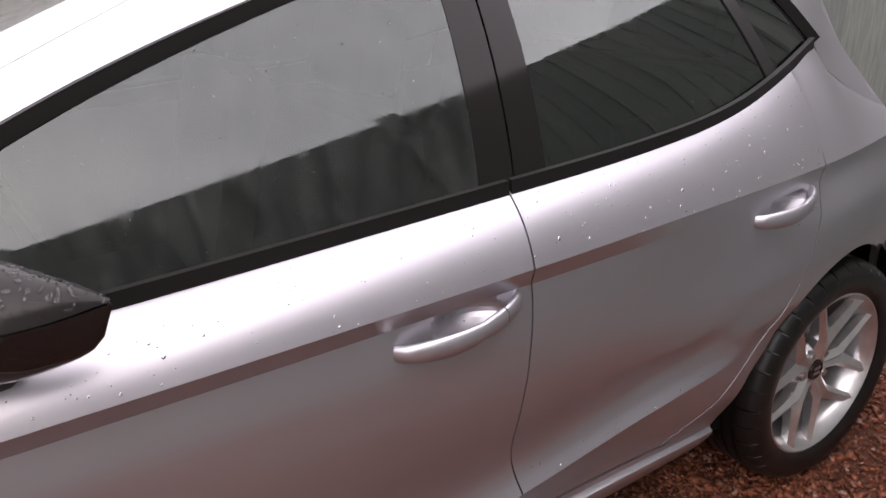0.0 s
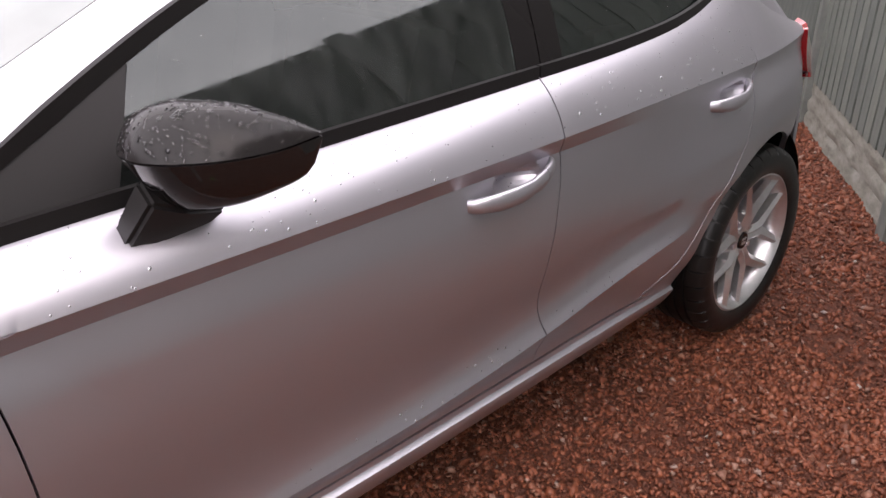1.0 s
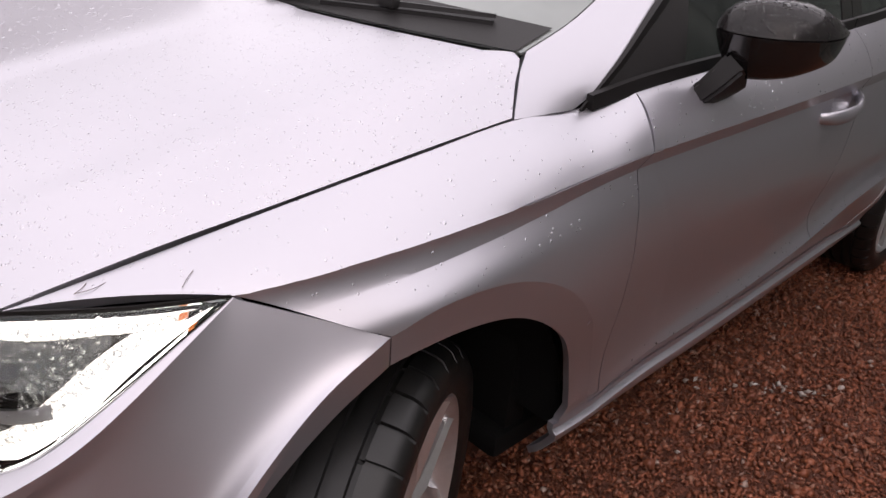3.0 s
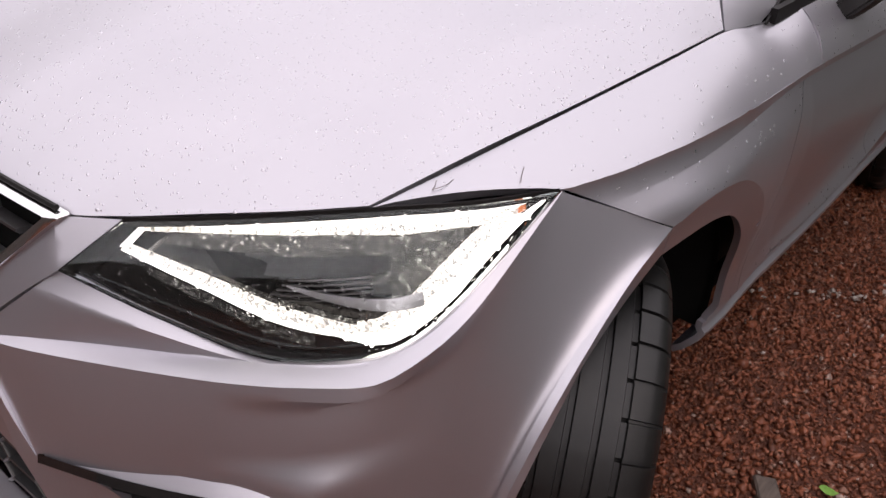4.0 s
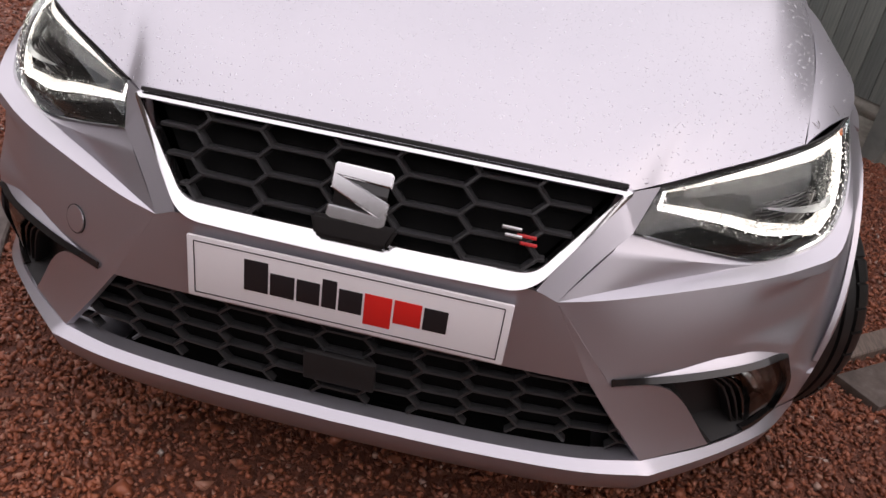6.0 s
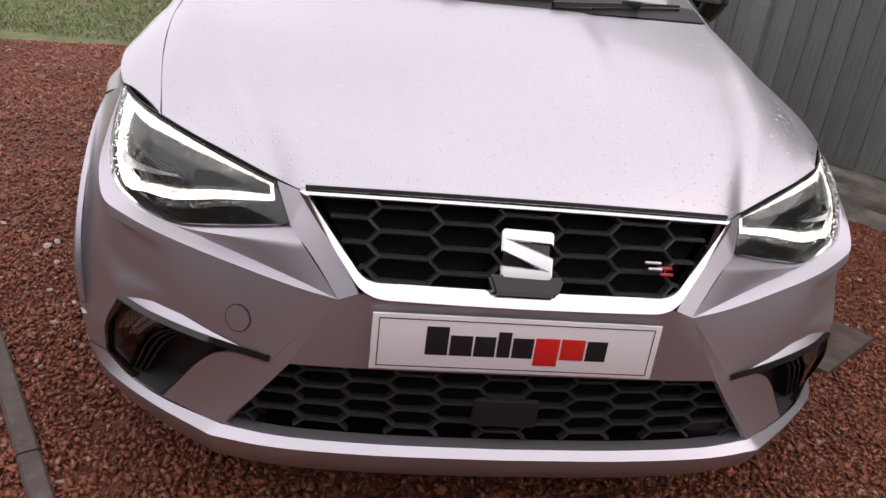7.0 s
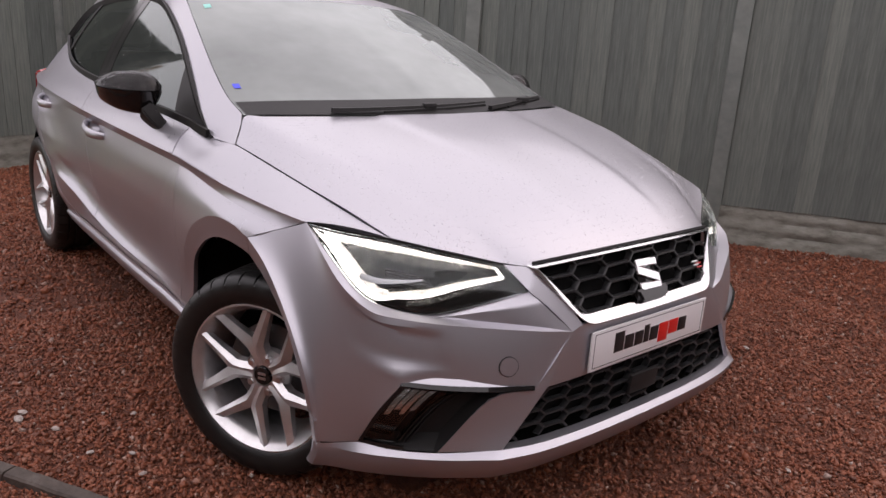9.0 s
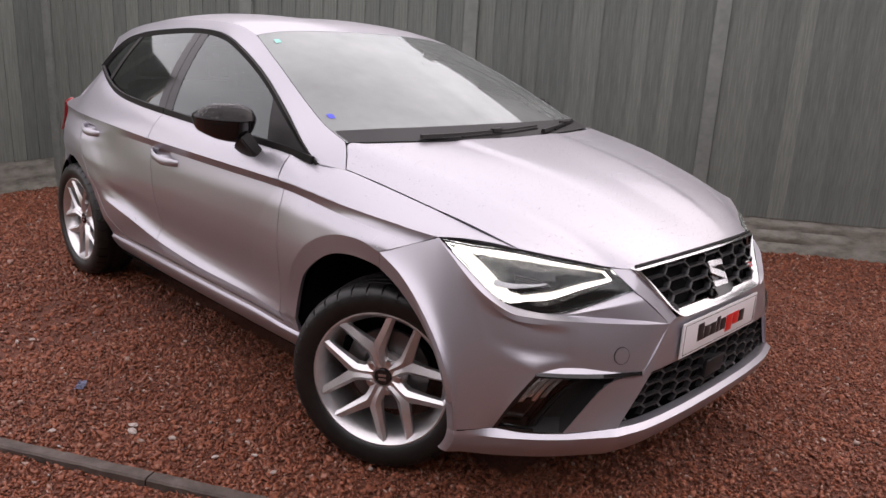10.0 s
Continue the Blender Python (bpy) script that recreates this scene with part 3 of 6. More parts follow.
# wing: shoulder strip and lower skin
SHUT = curve([(-0.404, 0.676, 0.799), (-0.1, 0.737, 0.871), (0.1, 0.762, 0.908), (0.27, 0.772, 0.931), (0.40, 0.776, 0.929), (0.545, 0.796, 0.949)], 46)
DOOR_F = [(0.519, 0.866), (0.511, 0.832), (0.520, 0.70), (0.527, 0.53), (0.531, 0.338)]


def laid_rows(dense, levels, counts):
    """Rows of a dense skin (x, z) moved so that some of them follow the given height lines."""
    n = len(dense)
    v, out = np.arange(n) / (n - 1), []
    for j in range(dense.shape[1]):
        x, z = dense[:, j, 0], dense[:, j, 1]
        marks = [0.0]
        for level in levels:
            gap = z - np.array([level(q) for q in x])
            under = np.nonzero(gap <= 0)[0]
            k = under[0] if len(under) else n - 1
            at = v[k] if k == 0 else v[k - 1] + (v[k] - v[k - 1]) * gap[k - 1] / (gap[k - 1] - gap[k] + 1e-12)
            marks.append(float(min(max(at, marks[-1] + 0.01), 0.97)))
        marks.append(1.0)
        w = np.concatenate([[0.0]] + [np.linspace(a, b, c + 1)[1:] for a, b, c in zip(marks, marks[1:], counts)])
        out.append(np.stack([np.interp(w, v, x), np.interp(w, v, z)], 1))
    return np.array(out).transpose(1, 0, 2)


def undercut(x):
    return CREASE_Z(x) - 0.034


def door_skin(low, bottom, first, last):
    """The skin under the shoulder, its rows laid along the undercut and the lower crease."""
    return laid_rows(coons(low, bottom, curve(first, 240), curve(last, 240)), (undercut, LOW_Z), (6, 60, 13))


def wing(mirror):
    low = crease_line(-0.205, 0.519, 46)
    up = strip_up(low, SHUT, 10, 0.008)
    seam = curve([(-0.205, 0.808), (-0.13, 0.775), (-0.049, 0.740)], 30)
    tail = curve([(0.505, 0.325), (0.531, 0.325)], 6)
    crease = np.vstack([arch_line(FRONT_ARCH, 100.4, 2, 40, FLARE_R), tail])
    lip = arch_line(FRONT_ARCH, 100.4, 2, 40, LIP_R)
    top = low[:, [0, 2]]
    g = laid_rows(coons(top, crease, curve(seam, 200), curve(DOOR_F[:-1] + [(0.531, 0.325)], 200)), (undercut,), (6, 30))
    v = np.linspace(0, 1, 6)[:, None, None]
    band = (1 - v) * crease[None, :40] + v * lip[None]
    return sheet([up, on_side(g), on_side(band)], gap=GAP, lip=LIP, mirror=mirror)


wings = both("wing", wing, PAINT, angle=13)
for w in wings:
    tagged(w, "silver front wing flared over the wheel arch")

# doors
DOOR_M = [(1.555, 0.882), (1.562, 0.83), (1.555, 0.714), (1.538, 0.53), (1.553, 0.41), (1.549, 0.338)]
DOOR_R = [(2.385, 0.905), (2.366, 0.83), (2.340, 0.755), (2.303, 0.655), (2.238, 0.568), (2.163, 0.484), (2.085, 0.420), (2.00, 0.365), (1.955, 0.338)]


def front_door(mirror):
    low, n = crease_line(0.519, 1.555, 150), 150
    up = strip_up(low, belt_line(0.545, 1.566, n), 9, 0.012)
    g = door_skin(low[:, [0, 2]], curve([(0.531, 0.338), (1.0, 0.336), (1.549, 0.338)], n), DOOR_F, DOOR_M)
    return sheet([up, on_side(g)], gap=GAP, lip=LIP, mirror=mirror)


def rear_door(mirror):
    n = 120
    low = crease_line(1.555, 2.385, n)
    high = belt_line(1.566, 2.44, n)
    up = strip_up(low, high, 12, 0.012)
    g = door_skin(low[:, [0, 2]], curve([(1.549, 0.338), (1.75, 0.338), (1.955, 0.338)], n), DOOR_M, DOOR_R)
    return sheet([up, on_side(g)], gap=GAP, lip=LIP, mirror=mirror)


front_doors = both("front_door", front_door, PAINT, label="silver front door with a sharp shoulder crease", angle=14)
rear_doors = both("rear_door", rear_door, PAINT, label="silver rear door with a rising lower crease", angle=14)


def sill(mirror):
    n = 70
    xs = np.linspace(0.424, 2.128, n)
    g = np.array([[(x, z) for x in xs] for z in (0.333, 0.326, 0.321, 0.317, 0.313, 0.308, 0.303, 0.29, 0.27, 0.25, 0.235)])
    return sheet([on_side(g)], gap=0.0, lip=LIP, mirror=mirror)


both("sill", sill, PAINT, label="silver sill with a bright upper edge")


# rear quarter with the haunch
def quarter(mirror):
    n = 36
    low = crease_line(2.385, 2.86, n)
    high = curve([(2.44, glass_y(2.44, BELT(2.44)) + 0.004, BELT(2.44)), (2.575, glass_y(2.575, 1.125), 1.128), (2.70, 0.60, 1.06), (2.80, 0.632, 0.99), (2.91, 0.675, 0.935)], n)
    up = strip_up(low, high, 12, 0.006)
    over = np.linspace(0, 1, 24)[:, None, None]
    lip_front = np.vstack([arch_line(REAR_ARCH, 90, 148, 28, 0.358), [(2.203, 0.455), (2.162, 0.385), (2.130, 0.325)]])
    lip_front = curve(lip_front, 36, False)
    fore = (1 - over) * curve(DOOR_R, 36)[None] + over * lip_front[None]
    lip_rear = np.vstack([arch_line(REAR_ARCH, 90, -6, 30, 0.358), curve([(2.93, 0.26), (2.97, 0.28)], 6)])
    rear = coons(low[:, [0, 2]], lip_rear, fore[:, 0], curve([(2.86, 0.922), (2.90, 0.83), (2.96, 0.75), (2.97, 0.28)], 24))
    front = on_side(fore)
    front[..., 1] += 0.0008 * (1 - over[..., 0]) ** 5
    up[:, 0, 1] += 0.0015
    return sheet([up, front, on_side(rear)], gap=GAP, lip=LIP, mirror=mirror)


both("rear_quarter", quarter, PAINT, label="silver rear quarter with a raised haunch crease")

# windscreen, roof and pillars
WS_BASE = curve([(0.20, 0, 1.008), (0.225, 0.3, 1.010), (0.275, 0.55, 1.011), (0.347, 0.709, 1.006)], 24)
WS_SIDE = curve([(0.347, 0.709, 1.006), (0.47, 0.703, 1.046), (0.62, 0.682, 1.114), (0.87, 0.630, 1.228), (1.155, 0.562, 1.344)], 24)
WS_TOP = curve([(1.165, 0, 1.378), (1.168, 0.25, 1.374), (1.166, 0.45, 1.362), (1.155, 0.562, 1.344)], 24)
WS_MID = curve([(0.20, 0, 1.008), (0.45, 0, 1.115), (0.80, 0, 1.253), (1.165, 0, 1.378)], 24)


def full(g):
    """A half patch from the middle plane outwards, completed with its mirror image."""
    m = g.copy()
    m[..., 1] *= -1
    return [g, m]


screen_grid = coons(WS_BASE, WS_TOP, WS_MID, WS_SIDE)
ROOF_MID = curve([(1.165, 0, 1.378), (1.34, 0, 1.415), (1.6, 0, 1.434), (2.1, 0, 1.430), (2.5, 0, 1.395), (2.82, 0, 1.335)], 30)
RAIL = curve([(1.155, 0.562, 1.344), (1.3, 0.548, 1.378), (1.6, 0.538, 1.396), (2.1, 0.522, 1.385), (2.5, 0.495, 1.345), (2.80, 0.46, 1.29)], 30)
ROOF_REAR = curve([(2.82, 0, 1.335), (2.815, 0.25, 1.325), (2.80, 0.46, 1.29)], 24)
roof_grid = coons(WS_TOP, ROOF_REAR, ROOF_MID, RAIL)
roof_grid[..., 2] += 0.012 * np.sin(np.linspace(0, np.pi, 24))[None, :] * np.sin(np.linspace(0, np.pi, 30))[:, None]
part("roof", sheet(full(roof_grid), (0, 0, 1), lip=0.01), PAINT, car, "silver roof panel")
# outline of the side windows: pillar curve above, waist below
DLO_TOP = [(0.414, 0.932), (0.64, 1.062), (0.89, 1.180), (1.16, 1.272), (1.42, 1.335), (1.68, 1.352), (1.98, 1.340), (2.25, 1.318), (2.42, 1.285), (2.50, 1.245), (2.60, 1.135)]


def upper_frame(mirror):
    n = 70
    outer = np.vstack([curve([(0.27, 0.772, 0.931), (0.347, 0.709, 1.006)], 8)[:-1], WS_SIDE[:-1], RAIL])
    outer = curve(np.vstack([outer, [(2.82, 0.49, 1.20), (2.86, 0.56, 1.08), (2.91, 0.675, 0.935)]]), n, False)
    inner = chain([[(0.40, 0.930)] + DLO_TOP[:1] + DLO_TOP[1:], [(2.60, 1.135), (2.70, 1.06), (2.80, 0.99), (2.86, 0.95)]], n)
    inner3 = np.array([(x, glass_y(x, z) + 0.003, z) for x, z in inner])
    tail = inner[:, 0] > 2.6
    inner3[tail, 1] = np.interp(inner[tail, 0], (2.6, 2.70, 2.80, 2.86), (glass_y(2.6, 1.135), 0.60, 0.632, 0.66))
    v = np.linspace(0, 1, 8)[:, None, None]
    g = (1 - v) * inner3[None] + v * outer[None]
    return sheet([g], (0, 1, 0.5), lip=0.02, mirror=mirror)


both("upper_frame", upper_frame, PAINT, label="silver pillar and roof rail round the windows")


def dlo_patch(low, high, first, last, proud, lip=0.004, mirror=False):
    return sheet([on_glass(coons(low, high, first, last), proud)], lip=lip, mirror=mirror)


TOP_Z = pchip([p[0] for p in DLO_TOP], [p[1] for p in DLO_TOP])


def pane(b0, b1, t0, t1, proud, inset=0.010):
    def make(mirror):
        n, m = 30, 14
        low = np.array([(x, BELT(x) + inset) for x in np.linspace(b0, b1, n)])
        top = np.array([(x, TOP_Z(x) - inset) for x in np.linspace(t0, t1, n)])
        return dlo_patch(low, top, curve([low[0], top[0]], m), curve([low[-1], top[-1]], m), proud, mirror=mirror)
    return make


def trim(points, wide, proud, taper=False):
    """A black strip on the window skin along a line of (x, z)."""
    def make(mirror):
        line = [(x, glass_y(x, z) + proud, z) for x, z in points]
        bm = sweep(line, [(-0.008, -wide / 2), (0.004, -wide / 2), (0.006, 0), (0.004, wide / 2), (-0.008, wide / 2)], scale=[min(1.0, 0.3 + 0.07 * k) for k in range(len(line))] if taper else None)
        return flip(bm) if mirror else bm
    return make


both("window_pane", pane(0.725, 1.515, 0.80, 1.565, 0.0), RAINY, front_doors, "green-tinted front side window beaded with rain")
both("window_pane", pane(1.655, 2.345, 1.70, 2.255, 0.0), RAINY_DARK, rear_doors, "dark-tinted rear side window")
both("quarter_pane", pane(2.39, 2.555, 2.30, 2.44, 0.0, 0.014), PRIVACY, None, "dark-tinted quarter window")
both("mirror_sail", pane(0.44, 0.725, 0.47, 0.80, 0.001, 0.006), BLACK_PLASTIC, front_doors, "black triangular panel before the window")
PILLAR = material("pillar_black", (0.010, 0.009, 0.009), 0.12, spec=0.2)
both("pillar_cover", pane(1.515, 1.583, 1.565, 1.632, 0.002, 0.004), PILLAR, front_doors, "gloss black pillar cover")
both("pillar_cover", pane(1.587, 1.655, 1.637, 1.70, 0.002, 0.004), PILLAR, rear_doors, "gloss black pillar cover")
both("divider", pane(2.345, 2.39, 2.255, 2.30, 0.004, 0.004), BLACK_PLASTIC, rear_doors)
both("waist_seal", trim([(x, BELT(x) + 0.006) for x in np.linspace(0.43, 1.563, 40)], 0.026, 0.008), RUBBER, front_doors, "black rubber waist seal")
both("waist_seal", trim([(x, BELT(x) + 0.006) for x in np.linspace(1.569, 2.57, 50)], 0.026, 0.008), RUBBER, rear_doors, "black rubber waist seal")
both("window_seal", trim([(x, z - 0.004) for x, z in curve(DLO_TOP, 80)], 0.024, 0.003, True), RUBBER, None, "black rubber seal along the pillar and roof rail")

# windscreen: glass with a printed black border
part("windscreen", sheet(full(screen_grid), (-1, 0, 1), gap=0.003, lip=0.004), GLASS, car, "green-tinted windscreen reflecting cloudy sky")


def screen_at(u, v, lift=0.003):
    """A place on the screen: u from the middle to its right edge, v from base to top."""
    i, j = v * 23, abs(u) * 23
    a, b = min(int(i), 22), min(int(j), 22)
    s, t = i - a, j - b
    g = screen_grid
    p = (1 - s) * ((1 - t) * g[a, b] + t * g[a, b + 1]) + s * ((1 - t) * g[a + 1, b] + t * g[a + 1, b + 1])
    return np.array([p[0] + lift * 0.4, p[1] * (1 if u >= 0 else -1), p[2] - lift * 0.9])


def screen_patch(u0, u1, v0, v1, lift=0.004):
    return np.array([[screen_at(u, v, lift) for u in np.linspace(u0, u1, 40)] for v in np.linspace(v0, v1, 6)])


def screen_border():
    return sheet([screen_patch(-0.985, 0.985, 0.0, 0.105, -0.0025), screen_patch(-0.985, 0.985, 0.965, 1.0), screen_patch(-1.0, -0.955, 0.0, 1.0), screen_patch(0.955, 1.0, 0.0, 1.0)], (-1, 0, 1))


part("screen_border", screen_border(), BLACK_PLASTIC, car, "black printed border of the windscreen")
part("sensor_cover", sheet([screen_patch(-0.16, 0.16, 0.83, 0.965, 0.012)], (-1, 0, 1), lip=0.03), BLACK_PLASTIC, car, "black cover behind the interior mirror")
part("screen_sticker", sheet([screen_patch(0.918, 0.950, 0.205, 0.237, -0.002)], (-1, 0, 1)), BLUE, car, "small blue sticker on the windscreen")
part("screen_sticker", sheet([screen_patch(0.85, 0.90, 0.88, 0.92, -0.002)], (-1, 0, 1)), TEAL, car, "small pale teal sticker on the windscreen")

# bonnet: flat middle, a fold on each side, fuller flanks
EDGE_F1 = curve([(-0.652, 0, 0.757), (-0.642, 0.2, 0.752), (-0.612, 0.380, 0.740), (-0.566, 0.440, 0.744), (-0.548, 0.468, 0.750)], 40)
EDGE_F2 = curve([(-0.548, 0.468, 0.750), (-0.505, 0.535, 0.766), (-0.46, 0.605, 0.782), (-0.404, 0.676, 0.799)], 12)
FOLD = curve([(-0.548, 0.468, 0.750), (-0.505, 0.485, 0.781), (-0.42, 0.525, 0.829), (-0.32, 0.562, 0.868), (-0.20, 0.594, 0.902), (-0.05, 0.628, 0.942), (0.12, 0.648, 0.976), (0.30, 0.668, 1.008)], 36)
MIDDLE = curve([(-0.652, 0, 0.757), (-0.60, 0, 0.791), (-0.50, 0, 0.838), (-0.33, 0, 0.900), (-0.1, 0, 0.957), (0.19, 0, 1.008)], 36)
REAR1 = curve([(0.19, 0, 1.006), (0.215, 0.3, 1.008), (0.25, 0.5, 1.009), (0.30, 0.668, 1.008)], 40)
REAR2 = curve([(0.30, 0.668, 1.008), (0.341, 0.706, 1.005), (0.305, 0.7385, 0.9685), (0.268, 0.771, 0.932)], 12)
SHUT_B = curve([(-0.404, 0.676, 0.801), (-0.25, 0.710, 0.842), (-0.1, 0.737, 0.873), (0.1, 0.762, 0.910), (0.268, 0.771, 0.932)], 36)
inner_g = coons(EDGE_F1, REAR1, MIDDLE, FOLD)
vv, uu = np.linspace(0, 1, 36)[:, None], np.linspace(0, 1, 40)[None, :]
inner_g[..., 2] += 0.008 * np.sin(np.pi * uu) * np.sin(np.pi * vv ** 0.6)
step = np.clip((0.20 + 0.11 * vv - inner_g[..., 1]) / 0.045, -0.4, 1)
inner_g[..., 2] += 0.0042 * np.where(step > 0, step * (2 - step), step * 0.3) * np.clip((vv - 0.02) / 0.22, 0, 1)
outer_g = coons(EDGE_F2, REAR2, FOLD, SHUT_B)
uu2 = np.linspace(0, 1, 12)[None, :]
outer_g[..., 2] += 0.005 * np.sin(np.pi * uu2) * np.sin(np.pi * vv ** 0.7)
bonnet = part("bonnet", sheet(full(inner_g) + full(outer_g), (0, 0, 1), gap=GAP, lip=LIP), PAINT, car, "silver bonnet with two long folds and beads of rain", 28)

# front bumper: lines shared by its faces
C_IN = (-0.710, 0.321, 0.586)
LEDGE_LOW = curve([C_IN, (-0.693, 0.385, 0.594), (-0.640, 0.500, 0.606), (-0.565, 0.647, 0.625), (-0.514, 0.721, 0.636), (-0.475, 0.768, 0.647), (-0.424, 0.791, 0.671), (-0.369, 0.802, 0.701), (-0.205, 0.799, 0.806)], 40)
LEDGE_UP = curve([C_IN, (-0.681, 0.378, 0.598), (-0.618, 0.484, 0.612), (-0.535, 0.630, 0.630), (-0.482, 0.712, 0.644), (-0.447, 0.750, 0.659), (-0.412, 0.771, 0.680), (-0.360, 0.787, 0.717), (-0.205, 0.7985, 0.8065)], 40)
LAMP_LOW = curve([(-0.634, 0.411, 0.686), (-0.580, 0.530, 0.655), (-0.517, 0.645, 0.631), (-0.473, 0.714, 0.645), (-0.438, 0.753, 0.661), (-0.406, 0.773, 0.682), (-0.354, 0.788, 0.720), (-0.205, 0.797, 0.808)], 40)
FOG_TOP = curve([(-0.704, 0.434, 0.452), (-0.655, 0.56, 0.462), (-0.60, 0.668, 0.474), (-0.546, 0.733, 0.479)], 24)
FOG_OUT = curve([(-0.546, 0.733, 0.479), (-0.505, 0.772, 0.40), (-0.454, 0.790, 0.302)], 16)
FOG_IN = curve([(-0.704, 0.434, 0.452), (-0.662, 0.530, 0.44), (-0.597, 0.648, 0.294)], 16)
BROW = FOG_TOP + np.array([0.015, -0.011, 0.021])[None] * np.concatenate([np.linspace(0.05, 1, 14), np.ones(4), [0.94, 0.82, 0.66, 0.47, 0.27, 0.10]])[:, None]
ARCH_F = [(-0.049, side_y(-0.049, 0.740), 0.740), (-0.149, 0.886, 0.693), (-0.256, 0.885, 0.596), (-0.333, 0.879, 0.479)]
CREASE_F = curve(ARCH_F + [(-0.363, 0.868, 0.365), (-0.365, 0.857, 0.275), (-0.363, 0.853, 0.25)], 44)
LIP_F = curve([(-0.040, side_y(-0.040, 0.689), 0.689), (-0.128, 0.877, 0.648), (-0.231, 0.877, 0.571), (-0.301, 0.870, 0.464), (-0.327, 0.859, 0.360), (-0.330, 0.848, 0.279), (-0.328, 0.844, 0.25)], 44)


CHEEK = []


def cheek(mirror):
    seam = curve([(-0.205, 0.799, 0.806)] + [(x, side_y(x, z), z) for x, z in ((-0.13, 0.775), (-0.049, 0.740))], 17)
    top = np.vstack([curve(LEDGE_LOW[:27], 24, False), curve(LEDGE_LOW[26:], 24, False)[1:], seam[1:]])
    v = np.linspace(0, 1, 18)[:, None, None]
    g = (1 - v) * top[None, :24] + v * BROW[None]
    swell = np.sin(np.pi * v[..., 0]) * np.linspace(0.2, 1, 24)[None]
    g[..., 0] -= 0.004 * swell
    g[..., 1] += 0.006 * swell
    # the corner, one smooth skin from the front round to the wheel arch
    rim = CREASE_F[CREASE_F[:, 2] > 0.274]
    foot = curve([(-0.454, 0.790, 0.302), (-0.41, 0.827, 0.29), tuple(rim[-1])], len(top) - 23)
    corner = coons(top[23:], foot, np.vstack([g[:, 23], FOG_OUT]), curve(rim, 34, False))
    for _ in range(700):
        corner[1:-1, 1:-1] = 0.25 * (corner[1:-1, :-2] + corner[1:-1, 2:] + corner[:-2, 1:-1] + corner[2:, 1:-1])
    rows, cols = np.linspace(0, 1, corner.shape[0])[:, None], np.linspace(0, 1, corner.shape[1])[None]
    corner += (np.sin(np.pi * rows ** 0.9) ** 0.95 * np.sin(np.pi * cols ** 0.8) ** 1.1)[..., None] * 0.015 * np.array([-0.6, 0.8, 0.0])
    joined = np.concatenate([g, corner[:18, 1:]], 1)
    calm = 0.25 * np.clip(np.minimum(np.arange(1, 17) - 2, 15 - np.arange(1, 17)) / 3, 0, 1)[:, None, None]
    for _ in range(70):
        joined[1:-1, 15:34] += calm * (joined[1:-1, 14:33] + joined[1:-1, 16:35] - 2 * joined[1:-1, 15:34])
    g, corner[:18] = joined[:, :24], joined[:, 23:]
    CHEEK.append(g)
    flat = np.linspace(0, 1, 8)[:, None, None]
    ledge = (1 - flat) * LEDGE_UP[None] + flat * LEDGE_LOW[None]
    face = np.linspace(0, 1, 10)[:, None, None]
    bead = LAMP_LOW * 0.72 + LEDGE_UP * 0.28
    bead[:, 0] -= 0.003 * np.sin(np.linspace(0, np.pi, 40)) ** 0.5
    bead[:, 1] += 0.003 * np.sin(np.linspace(0, np.pi, 40)) ** 0.5
    rim_face = (1 - flat) * (LAMP_LOW + np.array([0.007, -0.004, 0.0]))[None] + flat * bead[None]
    lamp_face = (1 - face) * bead[None] + face * LEDGE_UP[None]
    brow = (1 - flat) * BROW[None] + flat * FOG_TOP[None]
    fin = coons(FOG_IN, curve([(-0.716, 0.400, 0.457), (-0.706, 0.455, 0.385), (-0.694, 0.520, 0.306)], 16), curve([(-0.704, 0.434, 0.452), (-0.716, 0.400, 0.457)], 6), curve([(-0.597, 0.648, 0.294), (-0.694, 0.520, 0.306)], 6))
    band = (1 - flat) * CREASE_F[None] + flat * LIP_F[None]
    return sheet([g, corner, ledge, rim_face, lamp_face, brow, fin, band], (-1, 1, 0), lip=0.012, mirror=mirror)


CHIN_TOP = curve([(-0.736, 0, 0.298), (-0.731, 0.25, 0.299), (-0.717, 0.42, 0.302), (-0.694, 0.520, 0.306)], 30)


